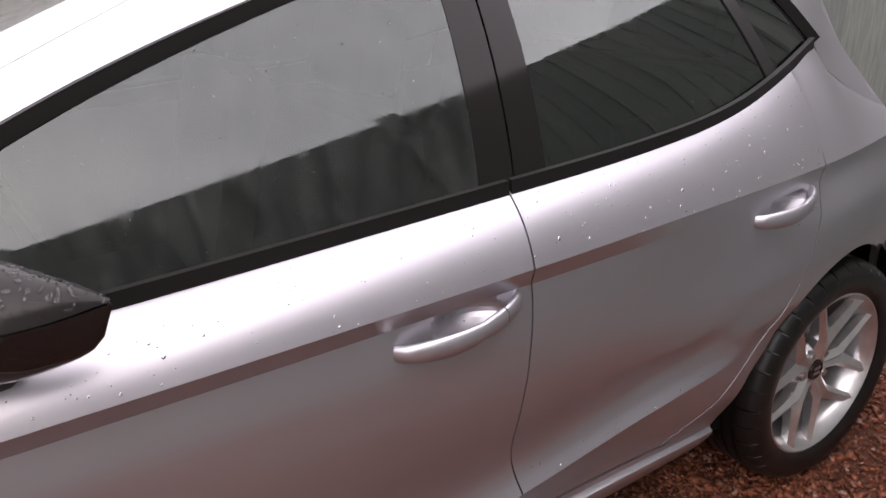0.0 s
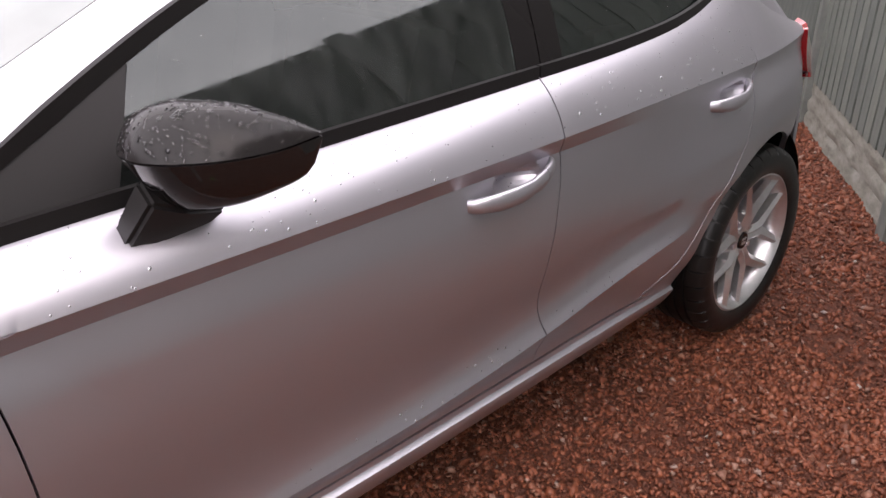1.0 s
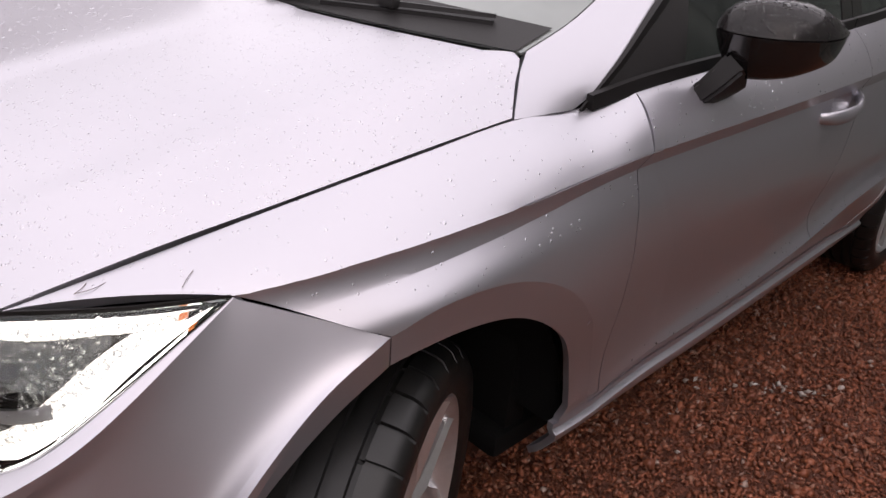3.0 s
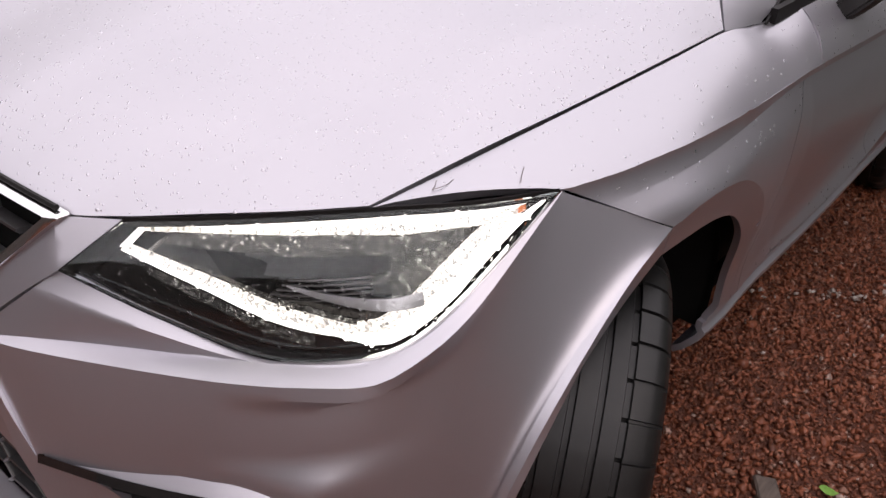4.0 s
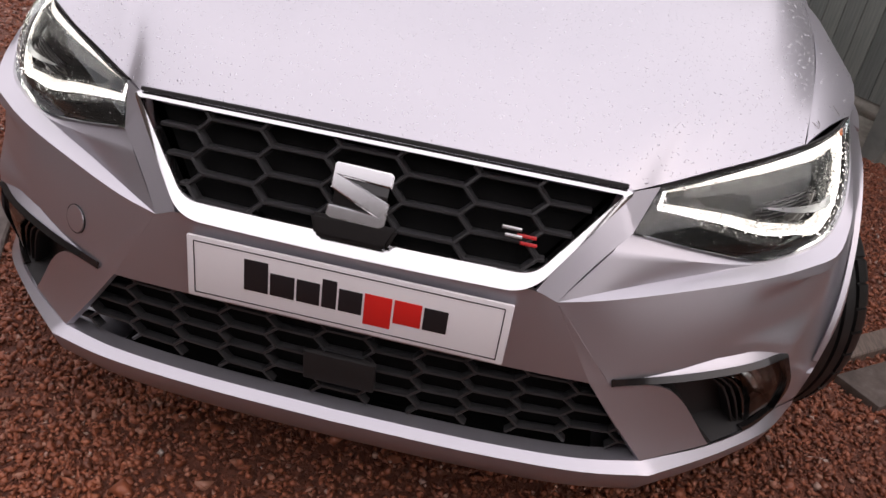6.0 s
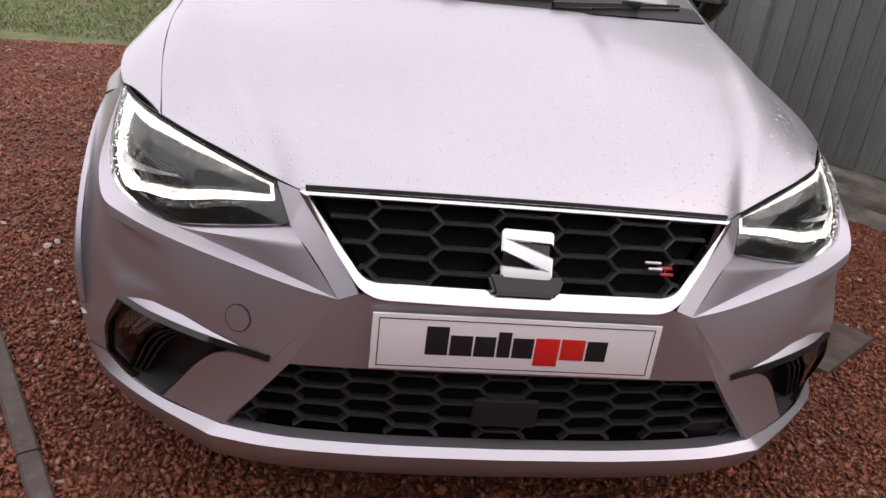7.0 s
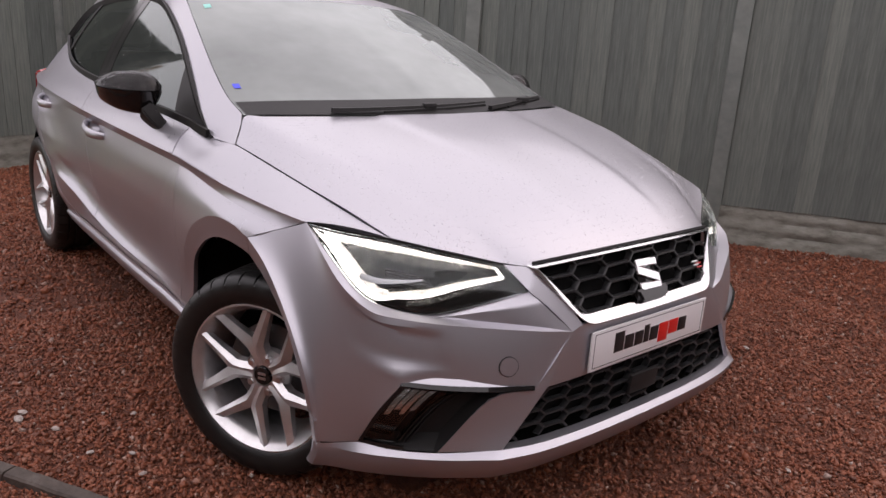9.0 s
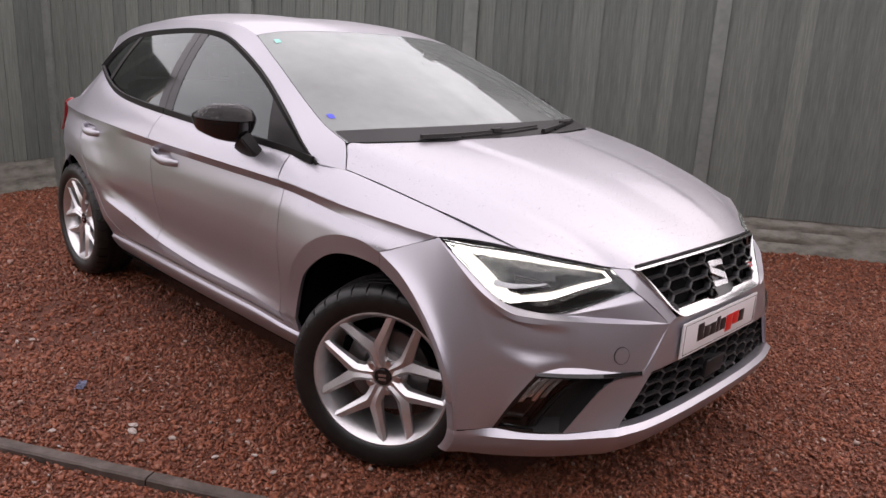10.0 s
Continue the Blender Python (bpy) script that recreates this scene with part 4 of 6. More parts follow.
def centre_panel():
    """The plate panel between the two grilles, with its slanted wings up to the lamps."""
    top = curve([(-0.7135, 0, 0.597), (-0.713, 0.20, 0.598), (-0.713, 0.285, 0.599), (-0.709, 0.321, 0.587)], 24)
    low = curve([(-0.7185, 0, 0.453), (-0.718, 0.2, 0.453), (-0.717, 0.34, 0.455), (-0.716, 0.400, 0.457)], 24)
    g = coons(low, top, curve([low[0], top[0]], 8), curve([low[-1], (-0.714, 0.362, 0.52), top[-1]], 8))
    wedge = coons(curve([(-0.708, 0.321, 0.588), (-0.712, 0.375, 0.525), (-0.704, 0.434, 0.452)], 10), curve([(-0.708, 0.321, 0.588), (-0.714, 0.362, 0.52), (-0.716, 0.400, 0.457)], 10), curve([(-0.708, 0.321, 0.588), (-0.7081, 0.321, 0.588)], 4), curve([(-0.704, 0.434, 0.452), (-0.716, 0.400, 0.457)], 4))
    cheek_in = coons(curve([(-0.713, 0.287, 0.600), (-0.655, 0.345, 0.690), (-0.616, 0.384, 0.741)], 12), curve([C_IN, (-0.672, 0.365, 0.640), (-0.634, 0.411, 0.686), ], 12), curve([(-0.713, 0.287, 0.600), C_IN], 5), curve([(-0.616, 0.384, 0.741), (-0.634, 0.411, 0.686)], 5))
    tip = coons(curve([(-0.616, 0.384, 0.740), (-0.566, 0.442, 0.742)], 5), curve([(-0.634, 0.411, 0.686), (-0.6345, 0.4112, 0.686)], 5), curve([(-0.616, 0.384, 0.740), (-0.634, 0.411, 0.686)], 5), curve([(-0.566, 0.442, 0.742), (-0.634, 0.411, 0.686)], 5))
    return sheet(full(g) + full(wedge) + full(cheek_in) + full(tip), (-1, 0, 0), lip=0.01)


def chin():
    """The bright lip under the lower grille and the skirt that runs round to the wheel arches."""
    ledge = CHIN_TOP + np.array([-0.014, 0, -0.0145])[None]
    ledge[:, 1] *= np.linspace(1, 1.035, 30)
    out = np.vstack([ledge, curve([ledge[-1], (-0.60, 0.668, 0.281), (-0.50, 0.775, 0.281), (-0.41, 0.832, 0.273), (-0.363, 0.856, 0.262), (-0.329, 0.847, 0.260)], 26)[1:]])
    top = np.vstack([CHIN_TOP, curve([CHIN_TOP[-1], (-0.597, 0.650, 0.292), (-0.52, 0.738, 0.294), (-0.454, 0.792, 0.300), (-0.41, 0.828, 0.288), (-0.365, 0.855, 0.275), (-0.331, 0.846, 0.272)], 26)[1:]])
    low = out + np.array([0.038, -0.006, -0.072])[None]
    under = low + np.array([0.16, -0.03, -0.012])[None] * np.clip((len(low) - 1 - np.arange(len(low))) / 14, 0, 1)[:, None]
    back = CHIN_TOP + np.array([0.03, 0, 0.0])[None]
    def ruled(a, b, k):
        v = np.linspace(0, 1, k)[:, None, None]
        return (1 - v) * a[None] + v * b[None]
    round_g = ruled(out, low, 6)
    round_g[..., 0] -= 0.007 * np.sin(np.linspace(0, np.pi, 6))[:, None]
    return sheet(full(ruled(top, out, 5)) + full(round_g) + full(ruled(low, under, 3)) + full(ruled(back, CHIN_TOP, 3)), (-1, 0, 0))


both("bumper_cheek", cheek, PAINT, label="silver front bumper side with sharp folds", angle=30)
part("plate_panel", centre_panel(), PAINT, car, "silver middle of the front bumper", 20)
part("chin", chin(), PAINT, car, "silver bumper lip with a bright upper face", 30)


# ---- grilles ----
def patch_at(corners):
    """A map from (s, t) to a gently bowed four-sided face; corners: bottom middle, bottom side, top side, top middle."""
    bm_, bs, ts, tm = [np.array(c, float) for c in corners]

    def f(s, t, depth=0.0):
        a = abs(s)
        low = bm_ * (1 - a * a) + (bs - [0, bs[1], 0]) * a * a
        high = tm * (1 - a * a) + (ts - [0, ts[1], 0]) * a * a
        p = low * (1 - t) + high * t
        p[1] = s * (bs[1] * (1 - t) + ts[1] * t)
        p[0] += depth
        return p
    return f


UPPER = patch_at(((-0.709, 0, 0.606), (-0.704, 0.270, 0.607), (-0.616, 0.380, 0.741), (-0.652, 0, 0.756)))
LOWER = patch_at(((-0.728, 0, 0.300), (-0.690, 0.520, 0.306), (-0.712, 0.402, 0.456), (-0.715, 0, 0.452)))


def honeycomb(face, wide, high, cell, rise, tip, bar, deep, inset, tall, mid_half):
    """Raised bars round elongated six-sided cells, kept inside the face."""
    bm = bmesh.new()
    edges = set()
    cols, rows = int(wide / (cell - tip)) + 3, int(high / rise) + 3

    def key(y, z):
        return (round(y, 4), round(z, 4))
    for c in range(-cols, cols + 1):
        for r in range(-rows, rows + 1):
            y0, z0 = c * (cell - tip), r * rise + (rise / 2 if c % 2 else 0)
            ring6 = [(-cell / 2, 0), (-cell / 2 + tip, rise / 2), (cell / 2 - tip, rise / 2), (cell / 2, 0), (cell / 2 - tip, -rise / 2), (-cell / 2 + tip, -rise / 2)]
            pts = [key(y0 + a, z0 + b) for a, b in ring6]
            for k in range(6):
                e = tuple(sorted((pts[k], pts[(k + 1) % 6])))
                edges.add(e)

    def inside(y, z):
        t = z / high + 0.5
        if not inset <= t <= 1 - inset:
            return None
        half = mid_half(t)
        s = y / half
        return (s, t) if abs(s) < 1 - inset * 0.35 else None
    for (ya, za), (yb, zb) in sorted(edges):
        run = [inside(ya + (yb - ya) * k / 8, za + (zb - za) * k / 8) for k in range(9)]
        good = [k for k in range(9) if run[k]]
        if len(good) < 2:
            continue
        line = [Vector(face(*run[k], depth=-0.002)) for k in (good[0], good[-1])]
        d = (line[1] - line[0]).normalized()
        nrm = Vector((-1, 0, 0.25)).normalized()
        side = d.cross(nrm).normalized()
        vs = []
        for p in line:
            for a, b in ((-bar, 0.0), (-bar * 0.45, 0.0045), (bar * 0.45, 0.0045), (bar, 0.0), (bar, -deep), (-bar, -deep)):
                vs.append(bm.verts.new(p + side * a + nrm * b))
        for k in range(5):
            bm.faces.new((vs[k], vs[k + 1], vs[k + 7], vs[k + 6]))
        bm.faces.new(vs[0:6])
        bm.faces.new(vs[6:12])
    bmesh.ops.recalc_face_normals(bm, faces=bm.faces)
    return bm


def face_sheet(face, depth, out=(-1, 0, 0), lip=0.0):
    return sheet([np.array([[face(s, t, depth) for s in np.linspace(-1, 1, 24)] for t in np.linspace(0, 1, 8)])], out, lip=lip)


GRILLE_BLACK = material("grille_black", (0.026, 0.026, 0.027), 0.30)
part("grille_backing", face_sheet(UPPER, 0.035), DARK, car, "black grille backing")
part("grille_mesh", honeycomb(UPPER, 0.39, 0.142, 0.128, 0.0385, 0.021, 0.0042, 0.016, 0.02, 0.14, lambda t: 0.270 + 0.110 * t), GRILLE_BLACK, car, "black honeycomb radiator grille")
part("lower_grille_backing", face_sheet(LOWER, 0.06), DARK, car, "black lower grille backing")
part("lower_grille_mesh", honeycomb(lambda s, t, depth=0: LOWER(s, t, depth + 0.018), 0.53, 0.152, 0.105, 0.037, 0.02, 0.0036, 0.016, 0.02, 0.15, lambda t: 0.520 - 0.118 * t), GRILLE_BLACK, car, "black honeycomb lower grille")


def rounded(points, cuts, counts):
    """A line with its inner corners rounded: cut is the length taken off each side of a corner."""
    p = [np.array(q, float) for q in points]
    out, at = [], p[0]
    for i in range(1, len(p) - 1):
        a = p[i] + (p[i - 1] - p[i]) / np.linalg.norm(p[i - 1] - p[i]) * cuts[i - 1]
        b = p[i] + (p[i + 1] - p[i]) / np.linalg.norm(p[i + 1] - p[i]) * cuts[i - 1]
        out += [at + (a - at) * k / counts[2 * i - 2] for k in range(counts[2 * i - 2])]
        out += [(1 - k) ** 2 * a + 2 * k * (1 - k) * p[i] + k * k * b for k in np.linspace(0, 1, counts[2 * i - 1], endpoint=False)]
        at = b
    return np.array(out + [at + (p[-1] - at) * k for k in np.linspace(0, 1, counts[-1])])


def grille_frame():
    """Bright frame: a thin upper edge, broad lower bar and rounded lower corners."""
    counts = (20, 10, 12, 5, 22)
    outer = rounded([(0, -0.012), (0.277, -0.012), (0.402, 0.165), (0, 0.165)], (0.040, 0.010), counts)
    inner = rounded([(0, 0.015), (0.277, 0.015), (0.384, 0.160), (0, 0.160)], (0.026, 0.006), counts)
    proud_out = np.interp(np.arange(len(outer)), (0, 24, 34, 46, 68), (0.017, 0.016, 0.014, 0.008, 0.007))
    proud_in = np.interp(np.arange(len(outer)), (0, 24, 34, 46, 68), (0.009, 0.010, 0.012, 0.015, 0.016))

    def at(p, depth, sgn):
        t = p[1] / 0.158
        return UPPER(sgn * p[0] / (0.270 + 0.110 * t), t, depth)
    bm = None
    for sgn in (1, -1):
        g = np.array([[at(o, 0.006, sgn), at(o, -po + 0.002, sgn), at(o * 0.93 + i * 0.07, -po, sgn), at(o * 0.5 + i * 0.5, -(po + pi) / 2 - 0.0015, sgn), at(o * 0.07 + i * 0.93, -pi, sgn), at(i, -pi + 0.002, sgn), at(i, 0.012, sgn)] for o, i, po, pi in zip(outer, inner, proud_out, proud_in)])
        bm = join(bm, sheet([g], (-1, 0, 0.3)))
    return bm


part("grille_frame", grille_frame(), material("bright_trim", (0.66, 0.66, 0.67), 0.16, 1.0), car, "bright chrome grille surround")


def grille_seal():
    line = [UPPER(s, 1.075, -0.004) for s in np.linspace(-1.0, 1.0, 30)]
    return sweep(line, ring(0.004, 6))


part("grille_seal", grille_seal(), RUBBER, car)
def emblem_pod():
    bm = box((0.026, 0.140, 0.036), (0, 0, 0))
    for v in bm.verts:
        if v.co.z < 0:
            v.co.y *= 0.80
    bmesh.ops.bevel(bm, geom=bm.edges[:], offset=0.006, segments=2, affect="EDGES")
    bmesh.ops.transform(bm, matrix=pose(-0.7105, 0, 0.631, 0, 28, 0), verts=bm.verts)
    return bm


part("emblem_pod", emblem_pod(), BLACK_GLOSS, car, "black block under the emblem")


def emblem():
    """A rounded bright square with two wedge-shaped slots."""
    bm = bmesh.new()
    outline = [(-0.045, 0.049), (0.045, 0.047), (0.050, 0.042), (0.050, 0.022), (-0.029, 0.026), (0.050, -0.004), (0.049, -0.044), (0.043, -0.049), (-0.043, -0.047), (-0.050, -0.041), (-0.050, -0.023), (0.029, -0.027), (-0.050, 0.005), (-0.050, 0.044)]
    base = bm.faces.new([bm.verts.new((0, -a, b)) for a, b in outline])
    top = bmesh.ops.extrude_face_region(bm, geom=[base])["geom"]
    bmesh.ops.translate(bm, vec=(-0.015, 0, 0), verts=[v for v in top if isinstance(v, bmesh.types.BMVert)])
    bmesh.ops.recalc_face_normals(bm, faces=bm.faces)
    front = [e for e in bm.edges if all(v.co.x < -0.01 for v in e.verts)]
    bmesh.ops.bevel(bm, geom=front, offset=0.0025, segments=2, affect="EDGES")
    for v in bm.verts:
        v.co.x += 9.0 * v.co.y ** 2 * 0.35 if v.co.x < -0.005 else 0
    bmesh.ops.transform(bm, matrix=pose(-0.686, 0, 0.680, 0, 26, 0) @ Matrix.Diagonal((1, 0.93, 0.90, 1)), verts=bm.verts)
    return bm


part("emblem", emblem(), CHROME, car, "chrome emblem cut by two slanting slots")
part("emblem_base", box((0.010, 0.084, 0.080), (-0.681, 0, 0.679), 0.004, (0, 26, 0)), BLACK_GLOSS, car)


def badge(shift, mat, label):
    bm = None
    for dz, w in ((0.009, 0.030), (-0.002, 0.026)):
        bm = box((0.004, w, 0.0055), (0, dz * 0.4, dz), 0.0012, (0, 0, 0), bm)
    bmesh.ops.transform(bm, matrix=pose(-0.690 + shift * 0.002, -0.236 - shift * 0.024, 0.672 - shift * 0.010, 0, 24, 0), verts=bm.verts)
    return part("badge", bm, mat, car, label)


badge(0, SATIN, "small silver bar badge on the grille")
badge(1, material("badge_red", (0.45, 0.02, 0.02), 0.3), "small red bar badge on the grille")
part("radar_cover", box((0.012, 0.124, 0.060), (-0.722, 0, 0.372), 0.004, (0, -4, 0)), BLACK_PLASTIC, car, "flat black sensor cover in the lower grille")

# plate with plain bars for its writing
plate = tagged(new("front_plate"), "white front plate with black and red bars")
plate.parent = car
part("plate_board", box((0.006, 0.522, 0.112), (-0.7262, 0, 0.5185), 0.0025), PLATE_WHITE, plate)


def plate_rim():
    bm = None
    for y, z, w, h in ((0, 0.0475, 0.498, 0.0016), (0, -0.0475, 0.498, 0.0016), (0.2485, 0, 0.0016, 0.0965), (-0.2485, 0, 0.0016, 0.0965)):
        bm = box((0.001, w, h), (-0.7294, y, 0.5185 + z), 0, bm=bm)
    return bm


part("plate_border", plate_rim(), BAR_BLACK, plate)
y_at = 0.165
for width, low, high, red in ((0.040, 0.0, 0.057, 0), (0.040, 0.0, 0.041, 0), (0.038, 0.0, 0.041, 0), (0.024, 0.0, 0.052, 0), (0.038, 0.0, 0.041, 0), (0.044, -0.014, 0.043, 1), (0.044, 0.0, 0.043, 1), (0.038, 0.0, 0.041, 0)):
    bar = box((0.0012, width, high - low), (-0.7296, y_at - width / 2, 0.4965 + (low + high) / 2), 0.0005)
    part("plate_bar", bar, BAR_RED if red else BAR_BLACK, plate)
    y_at -= width + 0.0035

# ---- headlamps ----
LAMP_TOP = curve([(-0.566, 0.442, 0.741), (-0.505, 0.535, 0.761), (-0.404, 0.676, 0.7965), (-0.30, 0.748, 0.8012), (-0.207, 0.796, 0.8075)], 40)
LAMP_FIRST = curve([(-0.634, 0.411, 0.686), (-0.566, 0.442, 0.741)], 20)
LAMP_LAST = np.array([LAMP_LOW[-1] * (1 - v) + LAMP_TOP[-1] * v for v in np.linspace(0, 1, 20)])
lamp_grid = coons(LAMP_LOW, LAMP_TOP, LAMP_FIRST, LAMP_LAST)
swell = np.sin(np.linspace(0, np.pi, 20))[:, None] * np.sin(np.linspace(0, np.pi, 40))[None, :] ** 0.6
lamp_grid[..., 0] -= 0.016 * swell
lamp_grid[..., 1] += 0.010 * swell


def lamp_at(u, v, sink):
    i, j = v * 19, u * 39
    a, b = min(int(i), 18), min(int(j), 38)
    s, t = i - a, j - b
    g = lamp_grid
    p = (1 - s) * ((1 - t) * g[a, b] + t * g[a, b + 1]) + s * ((1 - t) * g[a + 1, b] + t * g[a + 1, b + 1])
    n = np.array([-0.72, 0.52, 0.46])
    return p - n * sink


def lamp_strip(u0, u1, v0, v1, sink, nu=24, nv=5):
    return np.array([[lamp_at(u, v, sink) for u in np.linspace(u0, u1, nu)] for v in np.linspace(v0, v1, nv)])


def lamp_ribbon(u0, u1, low, high, sink, nu=36, nv=6):
    return np.array([[lamp_at(u, low(u) + (high(u) - low(u)) * k / (nv - 1), sink) for u in np.linspace(u0, u1, nu)] for k in range(nv)])


LINE_LOW = lambda u: float(np.interp(u, (0.05, 0.27, 0.50, 0.555, 0.59, 0.73, 0.91, 0.97), (0.56, 0.40, 0.20, 0.10, 0.065, 0.10, 0.36, 0.48)))
LINE_HIGH = lambda u: float(np.interp(u, (0.05, 0.27, 0.45, 0.535, 0.57, 0.62, 0.72, 0.82, 0.97), (0.67, 0.53, 0.38, 0.27, 0.26, 0.33, 0.52, 0.74, 0.90)))
TOP_LOW = lambda u: float(np.interp(u, (0.05, 0.29, 0.51, 0.73, 0.82, 0.96), (0.87, 0.885, 0.87, 0.80, 0.74, 0.70)))
LOUT = (-1, 1, 0.5)
lamps = []
for mirror in (False, True):
    lamp = tagged(new("headlamp"), "slanted headlamp with a glowing white light line")
    lamp.parent = car
    lamps.append(lamp)
    put = lambda name, grids, mat, label="", lip=0.0, angle=30: part(name, sheet(grids, LOUT, lip=lip, mirror=mirror), mat, lamp, label, angle)
    bowl = np.array([[lamp_at(u, v, 0.0 if v in (0, 1) or u in (0, 1) else 0.045) for u in np.linspace(0, 1, 30)] for v in np.linspace(0, 1, 12)])
    put("housing", [bowl], BLACK_GLOSS, "dark lamp housing")
    put("light_line", [lamp_ribbon(0.535, 0.965, LINE_LOW, lambda u: LINE_LOW(u) + 0.5 * (LINE_HIGH(u) - LINE_LOW(u)), 0.0165, 60), lamp_ribbon(0.05, 0.54, LINE_LOW, lambda u: LINE_LOW(u) + 0.032, 0.016), lamp_strip(0.042, 0.052, 0.60, 0.90, 0.016, 4)], GLOW, "lit white daytime light line", 0.006)
    put("light_line", [lamp_ribbon(0.16, 0.965, lambda u: 0.955 - 0.022 - 0.22 * max(0.0, u - 0.55), lambda u: 0.955, 0.016)], GLOW, "lit white upper light line", 0.004)
    put("light_guide", [lamp_ribbon(0.05, 0.54, LINE_LOW, LINE_HIGH, 0.0185), lamp_ribbon(0.05, 0.86, TOP_LOW, lambda u: 0.95, 0.0185), lamp_ribbon(0.535, 0.90, LINE_LOW, lambda u: LINE_HIGH(u) + 0.03, 0.0185, 50)], GLOW_SPECK, "lit speckled light guide", 0.004)
    put("facets", [lamp_ribbon(0.12, 0.76, lambda u: TOP_LOW(u) - 0.13, TOP_LOW, 0.0185), lamp_ribbon(0.60, 0.76, lambda u: LINE_HIGH(u) + 0.01, lambda u: max(LINE_HIGH(u) + 0.02, TOP_LOW(u) - 0.02), 0.020), lamp_ribbon(0.12, 0.54, LINE_HIGH, lambda u: LINE_HIGH(u) + 0.045, 0.019)], SPARKLE, "faceted lamp interior with painted glints", 0.004)
    put("bezel", [lamp_ribbon(0.03, 0.97, lambda u: 0.02, lambda u: LINE_LOW(u) - 0.01, 0.020), lamp_strip(0.01, 0.04, 0.05, 0.95, 0.016, 6, 12)], BLACK_GLOSS, "", 0.01)
    put("facets", [lamp_ribbon(0.14, 0.46, lambda u: LINE_LOW(u) - 0.11, lambda u: LINE_LOW(u) - 0.03, 0.0185)], SPARKLE, "faceted strip with painted glints", 0.004)
    put("module", [lamp_strip(0.30, 0.62, 0.62, 0.84, 0.022)], BLACK_GLOSS, "dark projector module", 0.02)
    for k in range(5):
        put("fin", [lamp_strip(0.36 + 0.01 * k, 0.56, 0.46 + 0.034 * k, 0.472 + 0.034 * k, 0.019)], STEEL, "", 0.012)
    for k in range(3):
        put("reflector", [lamp_strip(0.56 + 0.06 * k, 0.60 + 0.06 * k, 0.54, 0.74, 0.024, 6)], SPARKLE, "", 0.012)
    put("wedge", [lamp_ribbon(0.40, 0.66, lambda u: 0.56 - 0.31 * (u - 0.40) / 0.26, lambda u: 0.575 - 0.20 * (u - 0.40) / 0.26, 0.0165)], SATIN, "bright tapering reflector", 0.01)
    if mirror:
        put("side_marker", [lamp_strip(0.895, 0.912, 0.66, 0.80, 0.010, 5)], AMBER, "small amber reflector", 0.004)
    lens = part("lens", sheet([lamp_grid], LOUT, gap=0.002, lip=0.006, mirror=mirror), LENS, lamp, "clear plastic lens spotted with rain")
    lens.visible_shadow = False
    put("lamp_seal", [np.stack([LAMP_TOP + np.array([0, 0, 0.003]), LAMP_TOP + np.array([0.003, -0.002, 0.003])])], RUBBER, "", 0.012)

# ---- fog lamp pockets ----
FOG_CHROME = material("ribbed_fog_chrome", (0.85, 0.85, 0.85), 0.14, 1.0)
relief(FOG_CHROME, grain(FOG_CHROME, 90, 2, 0.5, (1, 3, 0.4)), 0.5, 0.004)
fog_grid = coons(FOG_TOP, curve([tuple(FOG_IN[-1]), (-0.52, 0.735, 0.296), tuple(FOG_OUT[-1])], 24), FOG_IN, FOG_OUT)


def fog_at(u, v, sink):
    i, j = v * 15, u * 23
    a, b = min(int(i), 14), min(int(j), 22)
    s, t = i - a, j - b
    g = fog_grid
    p = (1 - s) * ((1 - t) * g[a, b] + t * g[a, b + 1]) + s * ((1 - t) * g[a + 1, b] + t * g[a + 1, b + 1])
    return p + np.array([0.85, -0.5, 0.0]) * sink


def fog_strip(u0, u1, v0, v1, sink0, sink1=None, nu=16, nv=6):
    s1 = sink0 if sink1 is None else sink1
    return np.array([[fog_at(u, v, sink0 + (s1 - sink0) * i / (nv - 1)) for u in np.linspace(u0, u1, nu)] for i, v in enumerate(np.linspace(v0, v1, nv))])


